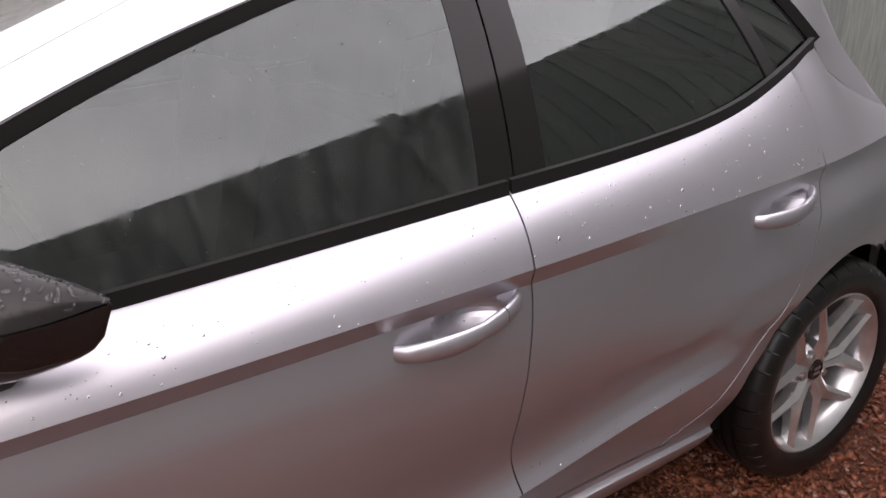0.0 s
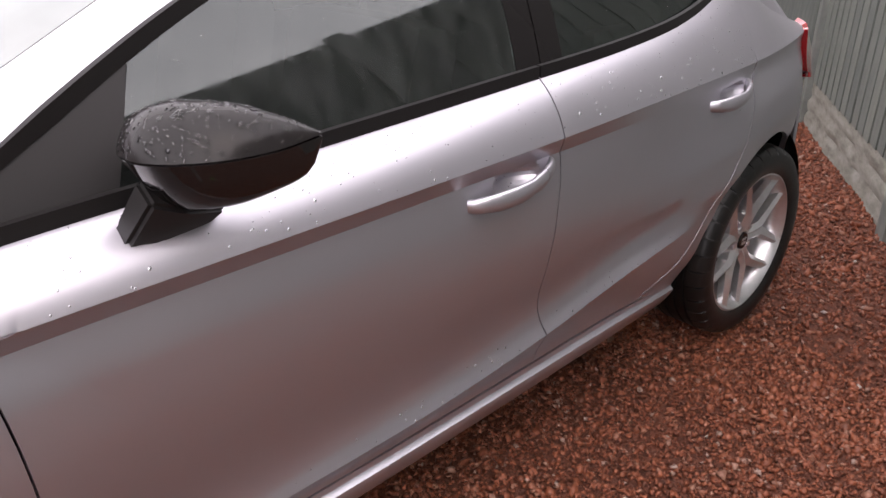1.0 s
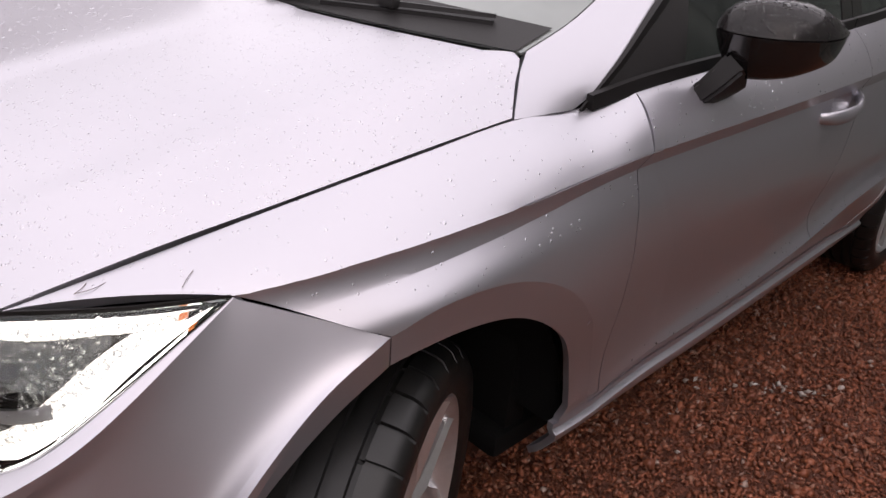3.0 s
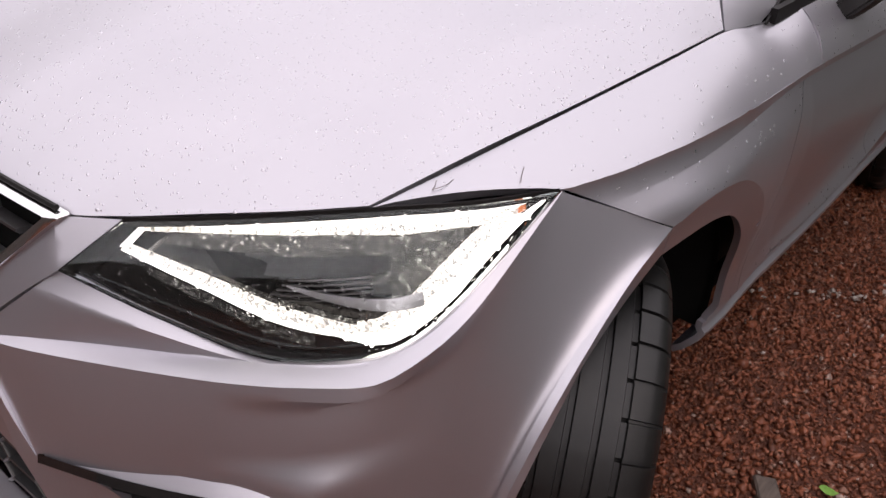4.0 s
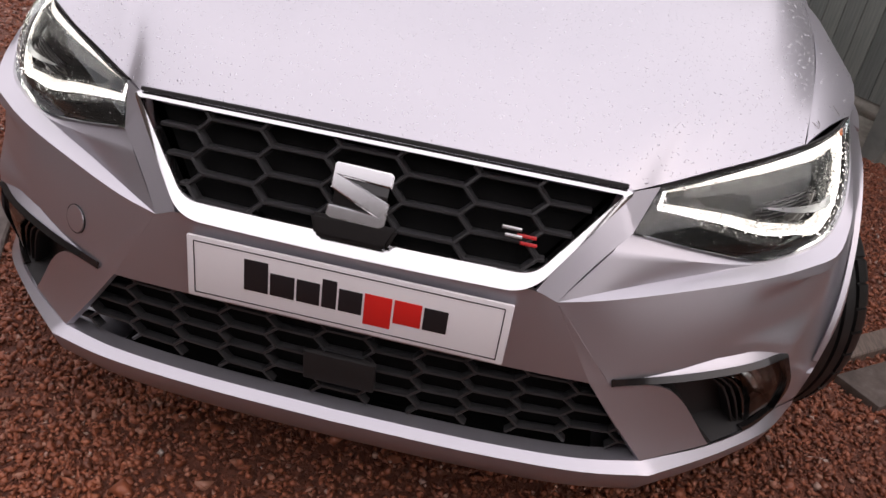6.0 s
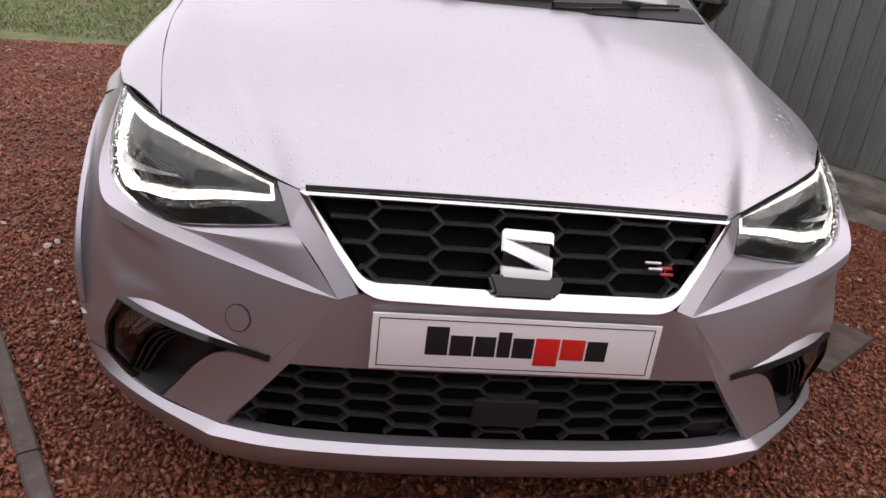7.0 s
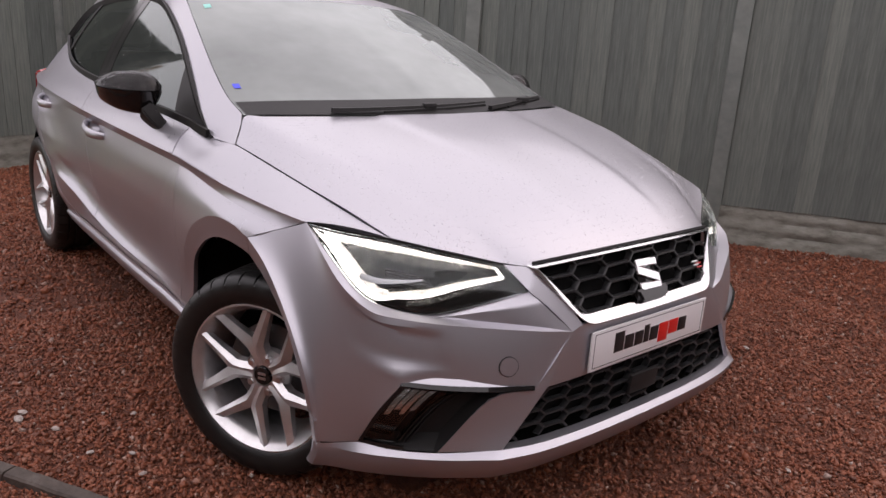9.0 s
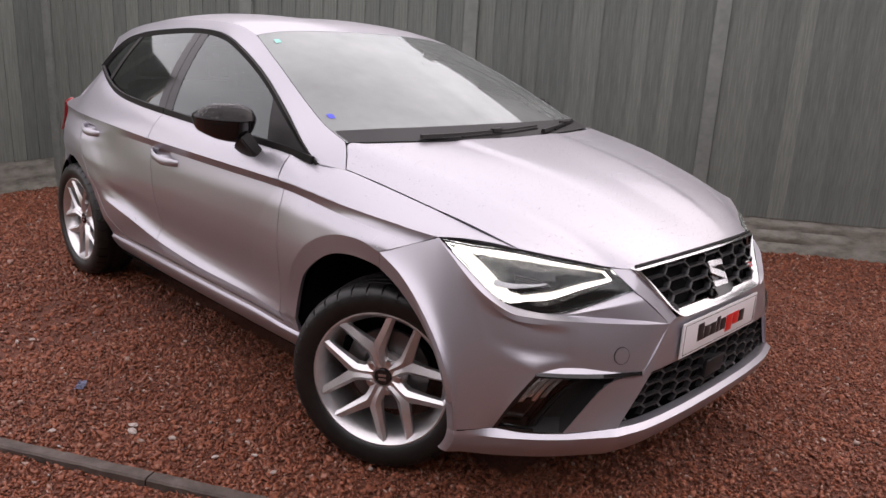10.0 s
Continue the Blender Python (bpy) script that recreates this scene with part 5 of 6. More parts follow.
for mirror in (False, True):
    fog = tagged(new("fog_lamp"), "black bumper pocket with a small fog lamp")
    fog.parent = car
    put = lambda name, grids, mat, label="", lip=0.0: part(name, sheet(grids, (-1, 1, 0), lip=lip, mirror=mirror), mat, fog, label)
    pocket = np.array([[fog_at(u, v, 0.002 if v in (0, 1) or u in (0, 1) else 0.05) for u in np.linspace(0, 1, 20)] for v in np.linspace(0, 1, 10)])
    put("pocket", [pocket], BLACK_PLASTIC, "black plastic pocket")
    put("rim", [fog_strip(0.0, 1.0, 0.0, 0.055, -0.003, 0.004), fog_strip(0.955, 1.0, 0.0, 1.0, -0.002, -0.002, 4, 12), fog_strip(0.45, 1.0, 0.96, 1.0, 0.0, -0.002)], BLACK_GLOSS, "gloss black pocket rim", 0.012)
    put("fog_glass_frame", [fog_strip(0.62, 0.95, 0.10, 0.92, 0.036, 0.036)], BLACK_GLOSS, "", 0.02)
    put("reflector", [fog_strip(0.64 + 0.07 * k, 0.695 + 0.07 * k, 0.12, 0.46 + 0.06 * (k % 2), 0.032, 0.010 + 0.003 * (k % 3)) for k in range(4)], FOG_CHROME, "faceted fog lamp reflector", 0.01)
    put("reflector", [fog_strip(0.76, 0.88, 0.48, 0.62, 0.013)], BLACK_GLOSS, "", 0.008)
    put("fog_lens", [fog_strip(0.585, 0.955, 0.08, 0.93, 0.007)], LENS, "clear fog lamp lens", 0.003)
    for k in range(3):
        put("bar", [fog_strip(0.40 + 0.06 * k, 0.42 + 0.06 * k, 0.10, 0.94, 0.018 - 0.003 * k, 0.018 - 0.003 * k, 4)], BLACK_GLOSS if k == 2 else BLACK_PLASTIC, "", 0.025)


# tow cap: a round cover let into the bumper side, with a fine groove round it
def tow_cap(r0, r1, lift):
    g = CHEEK[0]
    d = np.linalg.norm(g - np.array([-0.668, 0.491, 0.517]), axis=2)
    a, b = np.unravel_index(np.argmin(d), d.shape)
    n = Vector(np.cross(g[a + 1, b] - g[a, b], g[a, b + 1] - g[a, b])).normalized()
    n = -n if n.x > 0 else n
    bm = lathe([(r0, 0.0), (r1, 0.0), (r1, -0.006), (r0, -0.006)] if r0 else [(0.0, 0.0005), (r1 - 0.001, 0.0), (r1, -0.006)], 40)
    turn = Vector((0, 1, 0)).rotation_difference(n).to_matrix().to_4x4()
    bmesh.ops.transform(bm, matrix=Matrix.Translation(Vector(g[a, b]) + n * lift) @ turn, verts=bm.verts)
    return bm


part("tow_cap", tow_cap(0, 0.0242, 0.0026), PAINT, car, "round silver towing-eye cap")
part("tow_cap_groove", tow_cap(0.0246, 0.0256, 0.0016), BLACK_PLASTIC, car)

# ---- wheels ----
def tyre_mesh():
    bm = bmesh.new()
    half, steps = 0.1075, 180
    prof = [(0.225, 0.098), (0.232, 0.106), (0.262, 0.1135), (0.285, 0.110), (0.300, 0.099), (0.3065, 0.086)]
    grooves = (0.056, 0.022, -0.016, -0.052)
    tread = []
    for g in grooves:
        tread += [(0.3115, g + 0.0055), (0.3045, g + 0.004), (0.3045, g - 0.004), (0.3115, g - 0.0055)]
    prof = prof + tread + [(r, -y) for r, y in reversed(prof)]
    rows = []
    for k in range(steps):
        a = radians(10 * (k // 5) + (0.0, 0.8, 1.0, 5.4, 9.8)[k % 5])
        row = []
        for r, y in prof:
            if r > 0.295 and abs(y) > 0.056 and k % 5 < 2:
                r -= 0.006
            row.append(bm.verts.new((r * math.cos(a), y, r * math.sin(a))))
        rows.append(row)
    for k in range(steps):
        a, b = rows[k], rows[(k + 1) % steps]
        for j in range(len(prof) - 1):
            bm.faces.new((a[j], a[j + 1], b[j + 1], b[j]))
    bmesh.ops.recalc_face_normals(bm, faces=bm.faces)
    return bm


def rim_mesh():
    return lathe([(0.2285, 0.094), (0.2285, 0.100), (0.222, 0.1015), (0.216, 0.094), (0.207, 0.080), (0.198, 0.062), (0.194, 0.02), (0.196, -0.06), (0.215, -0.095), (0.226, -0.10)], 72)


def spoke_mesh(turn):
    """One Y-shaped spoke: a short stem that parts into two ridged arms."""
    bm = None
    a0 = radians(turn)

    def at(r, a, y):
        return Vector((r * math.cos(a), y, r * math.sin(a)))
    for s in (-1, 1):
        end = a0 + s * radians(24)
        line = [at(0.035, a0 + s * 0.12, 0.066), at(0.070, a0 + s * 0.07, 0.074), at(0.098, a0 + s * 0.10, 0.079), at(0.15, a0 + s * radians(17.5), 0.084), at(0.2, a0 + s * radians(22.5), 0.088), at(0.218, end, 0.091)]
        width = [1.25, 1.15, 1.1, 0.85, 0.72, 0.7]
        prof = [(-0.017, -0.034), (0.017, -0.034), (0.0195, -0.007), (0.006 * s, 0.005), (-0.0195, -0.007)]
        bm = join(bm, sweep(line, prof, (0, 1, 0), scale=width))
    return bm


def hub_mesh():
    return lathe([(0.0, 0.062), (0.030, 0.062), (0.033, 0.070), (0.046, 0.069), (0.066, 0.060), (0.074, 0.045), (0.070, 0.02), (0.05, -0.02), (0.0, -0.02)], 40)


def wheel(at, outward, steer, phase):
    thing = tagged(new("wheel"), "silver five-spoke alloy wheel with a low-profile black tyre")
    thing.parent = car
    thing.matrix_basis = pose(*at, 0, 0, steer + (0 if outward > 0 else 180))
    bm = tyre_mesh()
    part("tyre", bm, TYRE, thing, "black road tyre with grooved tread", 35)
    part("rim", rim_mesh(), ALLOY, thing, "silver alloy rim")
    for k in range(5):
        part("spoke", spoke_mesh(phase + 72 * k), ALLOY, thing, "", 22)
    part("hub", hub_mesh(), ALLOY, thing)
    cap = lathe([(0.0, 0.074), (0.026, 0.074), (0.0285, 0.070), (0.0285, 0.06)], 28)
    part("centre_cap", cap, BLACK_GLOSS, thing, "black centre cap with a silver mark")
    mark = box((0.026, 0.002, 0.008), (0, 0.0752, 0.007), 0.0008)
    box((0.026, 0.002, 0.008), (0, 0.0752, -0.007), 0.0008, bm=mark)
    part("cap_mark", mark, SATIN, thing)
    for k in range(5):
        a = radians(phase + 36 + 72 * k)
        bolt = lathe([(0.0, 0.066), (0.0085, 0.066), (0.0095, 0.062), (0.0095, 0.05), (0.0145, 0.058), (0.0155, 0.05)], 14)
        bmesh.ops.transform(bolt, matrix=pose(0.052 * math.cos(a), 0.006, 0.052 * math.sin(a)), verts=bolt.verts)
        part("wheel_bolt", bolt, SATIN, thing)
    part("brake_disc", lathe([(0.06, 0.012), (0.138, 0.012), (0.14, 0.008), (0.14, -0.01), (0.06, -0.012)], 48), STEEL, thing, "grey brake disc")
    part("caliper", box((0.11, 0.05, 0.06), (0.115, -0.005, 0.03), 0.012, (0, 70, 0)), STEEL, thing)
    return thing


STEER = 29
wheel((0.012, 0.772, 0.3115), 1, STEER, 74)
wheel((0.012, -0.772, 0.3115), -1, STEER, 40)
wheel((2.564, 0.738, 0.3115), 1, 0, 20)
wheel((2.564, -0.738, 0.3115), -1, 0, 100)


def liner(centre, mirror):
    out, big = (0.835, 0.408) if centre[0] < 1 else (0.81, REAR_R)
    bm = bmesh.new()
    rows = []
    for a in np.linspace(-2, 184, 30):
        c, s = math.cos(radians(a)), math.sin(radians(a))
        rows.append([bm.verts.new((centre[0] + r * c, y, centre[1] + r * s)) for y, r in ((out, big + 0.008), (out - 0.02, big + 0.025), (0.50, big + 0.02), (0.49, 0.05))])
    for a, b in zip(rows, rows[1:]):
        for i in range(3):
            bm.faces.new((a[i], a[i + 1], b[i + 1], b[i]))
    return flip(bm) if mirror else bm


for centre in (FRONT_ARCH, REAR_ARCH):
    both("arch_liner", lambda mirror: liner(centre, mirror), DARK, None, "black wheel arch liner")


# ---- mirrors ----
def mirror_shell(lower):
    def make(mirror):
        n, m = 22, 12
        path = curve([(0.756, 0.812, 1.045), (0.764, 0.842, 1.045), (0.790, 0.893, 1.046), (0.85, 0.945, 1.048), (0.922, 0.978, 1.052)], n)
        up_h = pchip((0, 0.08, 0.3, 0.55, 0.8, 1), (0.012, 0.040, 0.056, 0.052, 0.030, 0.002))
        low_h = pchip((0, 0.08, 0.25, 0.5, 0.75, 0.9, 0.97, 1), (0.012, 0.050, 0.082, 0.076, 0.060, 0.048, 0.028, 0.006))
        fore = pchip((0, 0.08, 0.3, 0.55, 0.8, 1), (0.010, 0.050, 0.074, 0.062, 0.034, 0.003))
        aft = pchip((0, 0.08, 0.5, 0.9, 1), (0.01, 0.050, 0.045, 0.02, 0.002))
        g = []
        for i, p in enumerate(path):
            s = i / (n - 1)
            d = path[min(i + 1, n - 1)] - path[max(i - 1, 0)]
            f = np.array([-d[1], d[0], 0.0])
            f /= np.linalg.norm(f)
            row = []
            for k in range(m + 1):
                a = math.pi * k / m
                reach = (fore(s) if math.cos(a) > 0 else aft(s)) * math.copysign(abs(math.cos(a)) ** 0.75, math.cos(a))
                lift = abs(math.sin(a)) ** 0.85
                z = (-low_h(s) if lower else up_h(s)) * lift
                taper = 1 - ((0.62 - 0.3 * s) * lift if lower else 0.25 * lift)
                row.append(p + f * reach * taper + np.array([0, 0, z - (0.003 if lower else 0)]))
            g.append(row)
        return sheet([np.array(g)], (0, 0, -1 if lower else 1), lip=0.004, mirror=mirror)
    return make


mirrors = []
for sgn in (1, -1):
    wm = tagged(new("wing_mirror"), "black wing mirror with a dark grey cap beaded with rain")
    wm.parent = car
    mirrors.append(wm)
both("cap", mirror_shell(False), MIRROR_CAP, mirrors, "glossy dark grey mirror cap", 50)
both("housing", mirror_shell(True), BLACK_GLOSS, mirrors, "gloss black lower mirror housing", 50)


def mirror_foot(mirror):
    bm = sweep([(0.738, 0.800, 0.905), (0.744, 0.826, 0.925), (0.758, 0.846, 0.950), (0.774, 0.862, 0.976)], [(-0.017, -0.040), (0.017, -0.040), (0.022, 0.0), (0.014, 0.055), (-0.014, 0.055), (-0.022, 0.0)], (1, 0, 0), scale=[0.95, 1.1, 1.25, 1.35])
    bmesh.ops.bevel(bm, geom=bm.edges[:], offset=0.006, segments=2, affect="EDGES")
    return flip(bm) if mirror else bm


both("stalk", mirror_foot, BLACK_PLASTIC, mirrors, "matt black mirror foot")


def mirror_glass(mirror):
    bm = box((0.004, 0.12, 0.058), (0.832, 0.878, 1.030), 0.002, (0, 0, -38))
    return flip(bm) if mirror else bm


both("mirror_glass", mirror_glass, CHROME, mirrors, "mirror glass")


# ---- door handles ----
def handle(x0, x1, z0, z1):
    """A rounded strap that stands off the door, with a fixed block at its rear end."""
    def strap(a, b, mirror):
        line, width = [], []
        for s in np.linspace(a, b, 18):
            x, z = x0 + (x1 - x0) * s, z0 + (z1 - z0) * s - 0.004 * math.sin(math.pi * s)
            base = side_y(x0, z0) * (1 - s) + side_y(x1, z1) * s
            line.append((x, base - 0.003 + 0.040 * math.sin(math.pi * s) ** 0.6, z))
            width.append(0.55 + 0.5 * math.sin(math.pi * min(1, s * 1.35 + 0.06)) ** 0.5 if s < 0.62 else 1.0 - 0.12 * (s - 0.62) / 0.38)
        bm = sweep(line, [(0.0095 * math.cos(q), 0.0175 * math.sin(q)) for q in np.linspace(0, 2 * math.pi, 14, endpoint=False)], (0, 0, 1), scale=width)
        return flip(bm) if mirror else bm
    return lambda mirror: join(strap(0.0, 0.795, mirror), strap(0.803, 1.0, mirror))


both("door_handle", handle(1.300, 1.532, 0.806, 0.832), PAINT, front_doors, "silver grab handle", 50)
both("door_handle", handle(2.138, 2.338, 0.832, 0.855), PAINT, rear_doors, "silver grab handle", 50)


# ---- rear of the car, underside and cabin ----
def tail_lamp(mirror):
    a = curve([(2.842, 0.768, 0.925), (2.88, 0.764, 0.84), (2.955, 0.752, 0.757)], 14)
    b = curve([(2.915, 0.700, 0.945), (3.04, 0.685, 0.885), (2.995, 0.735, 0.757)], 14)
    v = np.linspace(0, 1, 8)[:, None, None]
    g = (1 - v) * a[None] + v * b[None]
    g[..., 1] += 0.012 * np.sin(np.pi * v[..., 0])
    return sheet([g], (0, 1, 0), lip=0.03, mirror=mirror)


both("tail_lamp", tail_lamp, RED_LENS, None, "red tail lamp wrapped round the corner")


def tailgate():
    rows = [[(2.82, 0, 1.335), (2.815, 0.25, 1.325), (2.80, 0.46, 1.29)], [(2.93, 0, 1.15), (2.92, 0.3, 1.14), (2.86, 0.56, 1.08)], [(3.06, 0, 0.98), (3.04, 0.35, 0.97), (2.91, 0.675, 0.935)], [(3.13, 0, 0.93), (3.10, 0.4, 0.92), (3.02, 0.665, 0.88)], [(3.16, 0, 0.75), (3.13, 0.4, 0.75), (2.985, 0.722, 0.757)], [(3.20, 0, 0.60), (3.16, 0.4, 0.60), (2.97, 0.745, 0.60)], [(3.20, 0, 0.40), (3.16, 0.4, 0.40), (2.97, 0.74, 0.40)], [(3.12, 0, 0.26), (3.08, 0.4, 0.26), (2.95, 0.70, 0.27)]]
    lines = [curve(r, 16) for r in rows]
    g = np.array([curve([ln[j] for ln in lines], 34) for j in range(16)]).transpose(1, 0, 2)
    return sheet(full(g), (1, 0, 0), lip=0.01)


part("tailgate", tailgate(), PAINT, car, "silver tailgate and rear bumper")


part("underbody", box((2.05, 1.46, 0.06), (1.43, 0, 0.20), 0.02), DARK, car, "black underbody")
part("engine_tray", box((0.75, 1.0, 0.10), (-0.02, 0, 0.22), 0.02), DARK, car, "black undertray")
part("air_deflector", box((0.24, 0.90, 0.03), (-0.52, 0, 0.235), 0.01), DARK, car, "black air deflector")
part("rear_undertray", box((0.55, 1.0, 0.08), (2.72, 0, 0.28), 0.02), DARK, car, "black rear undertray")


def engine_bay():
    bm = box((0.66, 0.98, 0.42), (-0.06, 0, 0.50), 0.03)
    box((0.05, 1.20, 0.25), (-0.48, 0, 0.60), 0.01, bm=bm)
    box((0.06, 1.44, 0.70), (0.47, 0, 0.58), 0.01, bm=bm)
    return bm


part("engine_bay", engine_bay(), DARK, car, "dark engine bay core")


def door_card(x0, x1):
    def make(mirror):
        bm = box((x1 - x0, 0.03, 0.62), ((x0 + x1) / 2, 0.735, 0.62), 0.01)
        return flip(bm) if mirror else bm
    return make


both("door_card", door_card(0.56, 1.53), DASH, front_doors, "black inner door card")
both("door_card", door_card(1.58, 2.15), DASH, rear_doors, "black inner door card")
both("boot_trim", lambda mirror: (lambda b: flip(b) if mirror else b)(box((0.70, 0.05, 0.44), (2.44, 0.50, 0.76), 0.02)), DASH, None, "black boot side trim")
part("rear_shelf", box((0.50, 1.14, 0.03), (2.60, 0, 0.98), 0.01), DASH, car, "black parcel shelf")
part("headliner", sheet(full(roof_grid * np.array([0.985, 0.98, 1.0]) + np.array([0.02, 0, -0.035])), (0, 0, -1)), material("headliner_cloth", (0.16, 0.155, 0.15), 0.9), car, "grey cloth headliner")


def dashboard():
    line = [(0.30, 0.985), (0.45, 0.985), (0.62, 0.955), (0.74, 0.90), (0.78, 0.78), (0.70, 0.60), (0.50, 0.50)]
    rows = [[(x, y, z) for x, z in curve(line, 20)] for y in np.linspace(-0.70, 0.70, 12)]
    return sheet([np.array(rows)], (1, 0, 1), lip=0.01)


part("dashboard", dashboard(), DASH, car, "black dashboard", 40)


def seat(at, wide):
    thing = tagged(new("seat"), "black cloth car seat with a headrest")
    thing.parent = car
    x, y, z = at
    part("cushion", box((0.50, wide, 0.16), (x, y, z), 0.05), SEAT_CLOTH, thing)
    part("backrest", box((0.14, wide, 0.62), (x + 0.30, y, z + 0.33), 0.06, (0, 14, 0)), SEAT_CLOTH, thing)
    for dy in ((0,) if wide < 0.7 else (-0.42, 0, 0.42)):
        part("headrest", box((0.10, 0.26, 0.18), (x + 0.41, y + dy, z + 0.735), 0.045, (0, 14, 0)), SEAT_CLOTH, thing)


seat((1.10, 0.36, 0.45), 0.50)
seat((1.10, -0.36, 0.45), 0.50)
seat((1.98, 0, 0.45), 1.22)


def steering():
    bm = bmesh.new()
    n, m = 32, 8
    rows = []
    for k in range(n):
        a = 2 * math.pi * k / n
        rows.append([bm.verts.new(((0.18 + 0.015 * math.cos(b)) * math.cos(a), (0.18 + 0.015 * math.cos(b)) * math.sin(a), 0.015 * math.sin(b))) for b in np.linspace(0, 2 * math.pi, m, endpoint=False)])
    for k in range(n):
        a, b = rows[k], rows[(k + 1) % n]
        for j in range(m):
            bm.faces.new((a[j], b[j], b[(j + 1) % m], a[(j + 1) % m]))
    box((0.30, 0.04, 0.02), (0, 0, -0.01), 0.005, bm=bm)
    box((0.10, 0.11, 0.04), (0, 0, -0.01), 0.01, bm=bm)
    bmesh.ops.transform(bm, matrix=pose(0.86, 0.36, 0.84, 0, 66, 0), verts=bm.verts)
    bmesh.ops.recalc_face_normals(bm, faces=bm.faces)
    return bm


part("steering_wheel", steering(), DASH, car, "black steering wheel")
part("interior_mirror", box((0.03, 0.22, 0.06), (1.02, 0, 1.275), 0.012), DASH, car, "black interior mirror")


# ---- wipers ----
def wiper(y0, y1, v1, name="wiper"):
    thing = tagged(new(name), "black windscreen wiper arm and blade")
    thing.parent = car
    line = []
    for s in np.linspace(0, 1, 8):
        y = y0 + (y1 - y0) * s
        p = screen_at(y / 0.70 * 0.985, 0.008 + v1 * s, -0.012)
        line.append(tuple(p))
    part("arm", sweep(line, [(-0.006, -0.003), (0.006, -0.003), (0.004, 0.006), (-0.004, 0.006)], scale=[1.6, 1.4, 1.2, 1.1, 1, 0.9, 0.8, 0.7]), BLACK_PLASTIC, thing)
    low = [(p[0] - 0.004, p[1], p[2] - 0.012) for p in line[2:]]
    part("blade", sweep(low, [(-0.005, -0.004), (0.005, -0.004), (0.003, 0.006), (-0.003, 0.006)]), RUBBER, thing)
    part("bracket", box((0.02, 0.055, 0.018), (line[4][0], line[4][1], line[4][2] + 0.004), 0.006), BLACK_PLASTIC, thing)


wiper(0.44, -0.21, 0.045)
wiper(-0.20, -0.62, 0.075)


# ---- the yard's small things ----
WET_SLAB = material("wet_stained_concrete", (0.10, 0.08, 0.065), 0.7)
wg = grain(WET_SLAB, 16, 7, 0.7)
wire(WET_SLAB, ramp(WET_SLAB, wg, [(0.3, (0.036, 0.024, 0.018)), (0.55, (0.08, 0.060, 0.049)), (0.8, (0.14, 0.12, 0.105))]), bsdf(WET_SLAB).inputs["Base Color"])
relief(WET_SLAB, wg, 0.6, 0.006)

def edging(start, end, name):
    """A concrete path edging, a little proud of the gravel."""
    a, b = Vector(start), Vector(end)
    n = 24
    line = [a.lerp(b, k / n) + Vector((0, 0, 0.004 * noise.noise(Vector((k * 0.6, 1, 1))))) for k in range(n + 1)]
    bm = sweep(line, [(-0.025, -0.10), (0.025, -0.10), (0.025, 0.008), (0.019, 0.014), (-0.019, 0.014), (-0.025, 0.008)])
    ob = part(name, bm, WET_SLAB, None, "", 40)
    return tagged(ob, "narrow worn concrete edging kerb set in the gravel", "kerb", "edging kerbs")


way = Vector((0.87, 0.493, 0)).normalized()
base = Vector((0.06, 1.262, 0))
for k in range(-3, 4):
    edging(base + way * (0.914 * k + 0.35 + 0.003), base + way * (0.914 * k + 1.264 - 0.003), "edging_kerb")

# an old timber frame round a cover, half buried in the gravel
frame_at = Vector((0.198, -1.177, 0))
long_way, short_way = Vector((0.878, 0.478, 0)).normalized(), Vector((0.6, -0.8, 0)).normalized()


def plank(a, b, wide, name, label):
    bm = sweep([a.lerp(b, k / 6) + Vector((0, 0, 0.002 * (k % 2))) for k in range(7)], [(-wide / 2, -0.03), (wide / 2, -0.03), (wide / 2, 0.006), (wide / 2 - 0.004, 0.010), (-wide / 2 + 0.004, 0.010), (-wide / 2, 0.006)])
    ob = part(name, bm, OLD_WOOD, None, "", 40)
    return tagged(ob, label, "plank", "old planks")


plank(frame_at + Vector((0.02, -0.02, 0)), frame_at + long_way * 0.30 + Vector((0.02, -0.02, 0)), 0.05, "timber_plank", "dark wet timber edge half buried in gravel")
plank(frame_at + short_way * 0.0 + long_way * 0.055, frame_at + short_way * 0.42 + long_way * 0.055, 0.075, "timber_plank", "dark wet timber edge half buried in gravel")
slab_bm = box((0.42, 0.14, 0.05), (0, 0, -0.012), 0.008)
slab = part("concrete_slab", slab_bm, WET_SLAB)
slab.matrix_world = Matrix.Translation(frame_at + short_way * 0.2 - long_way * 0.10) @ pose(0, 0, 0, 0, 0, math.degrees(math.atan2(short_way.y, short_way.x)))
tagged(slab, "small concrete slab flush with the gravel", "slab")


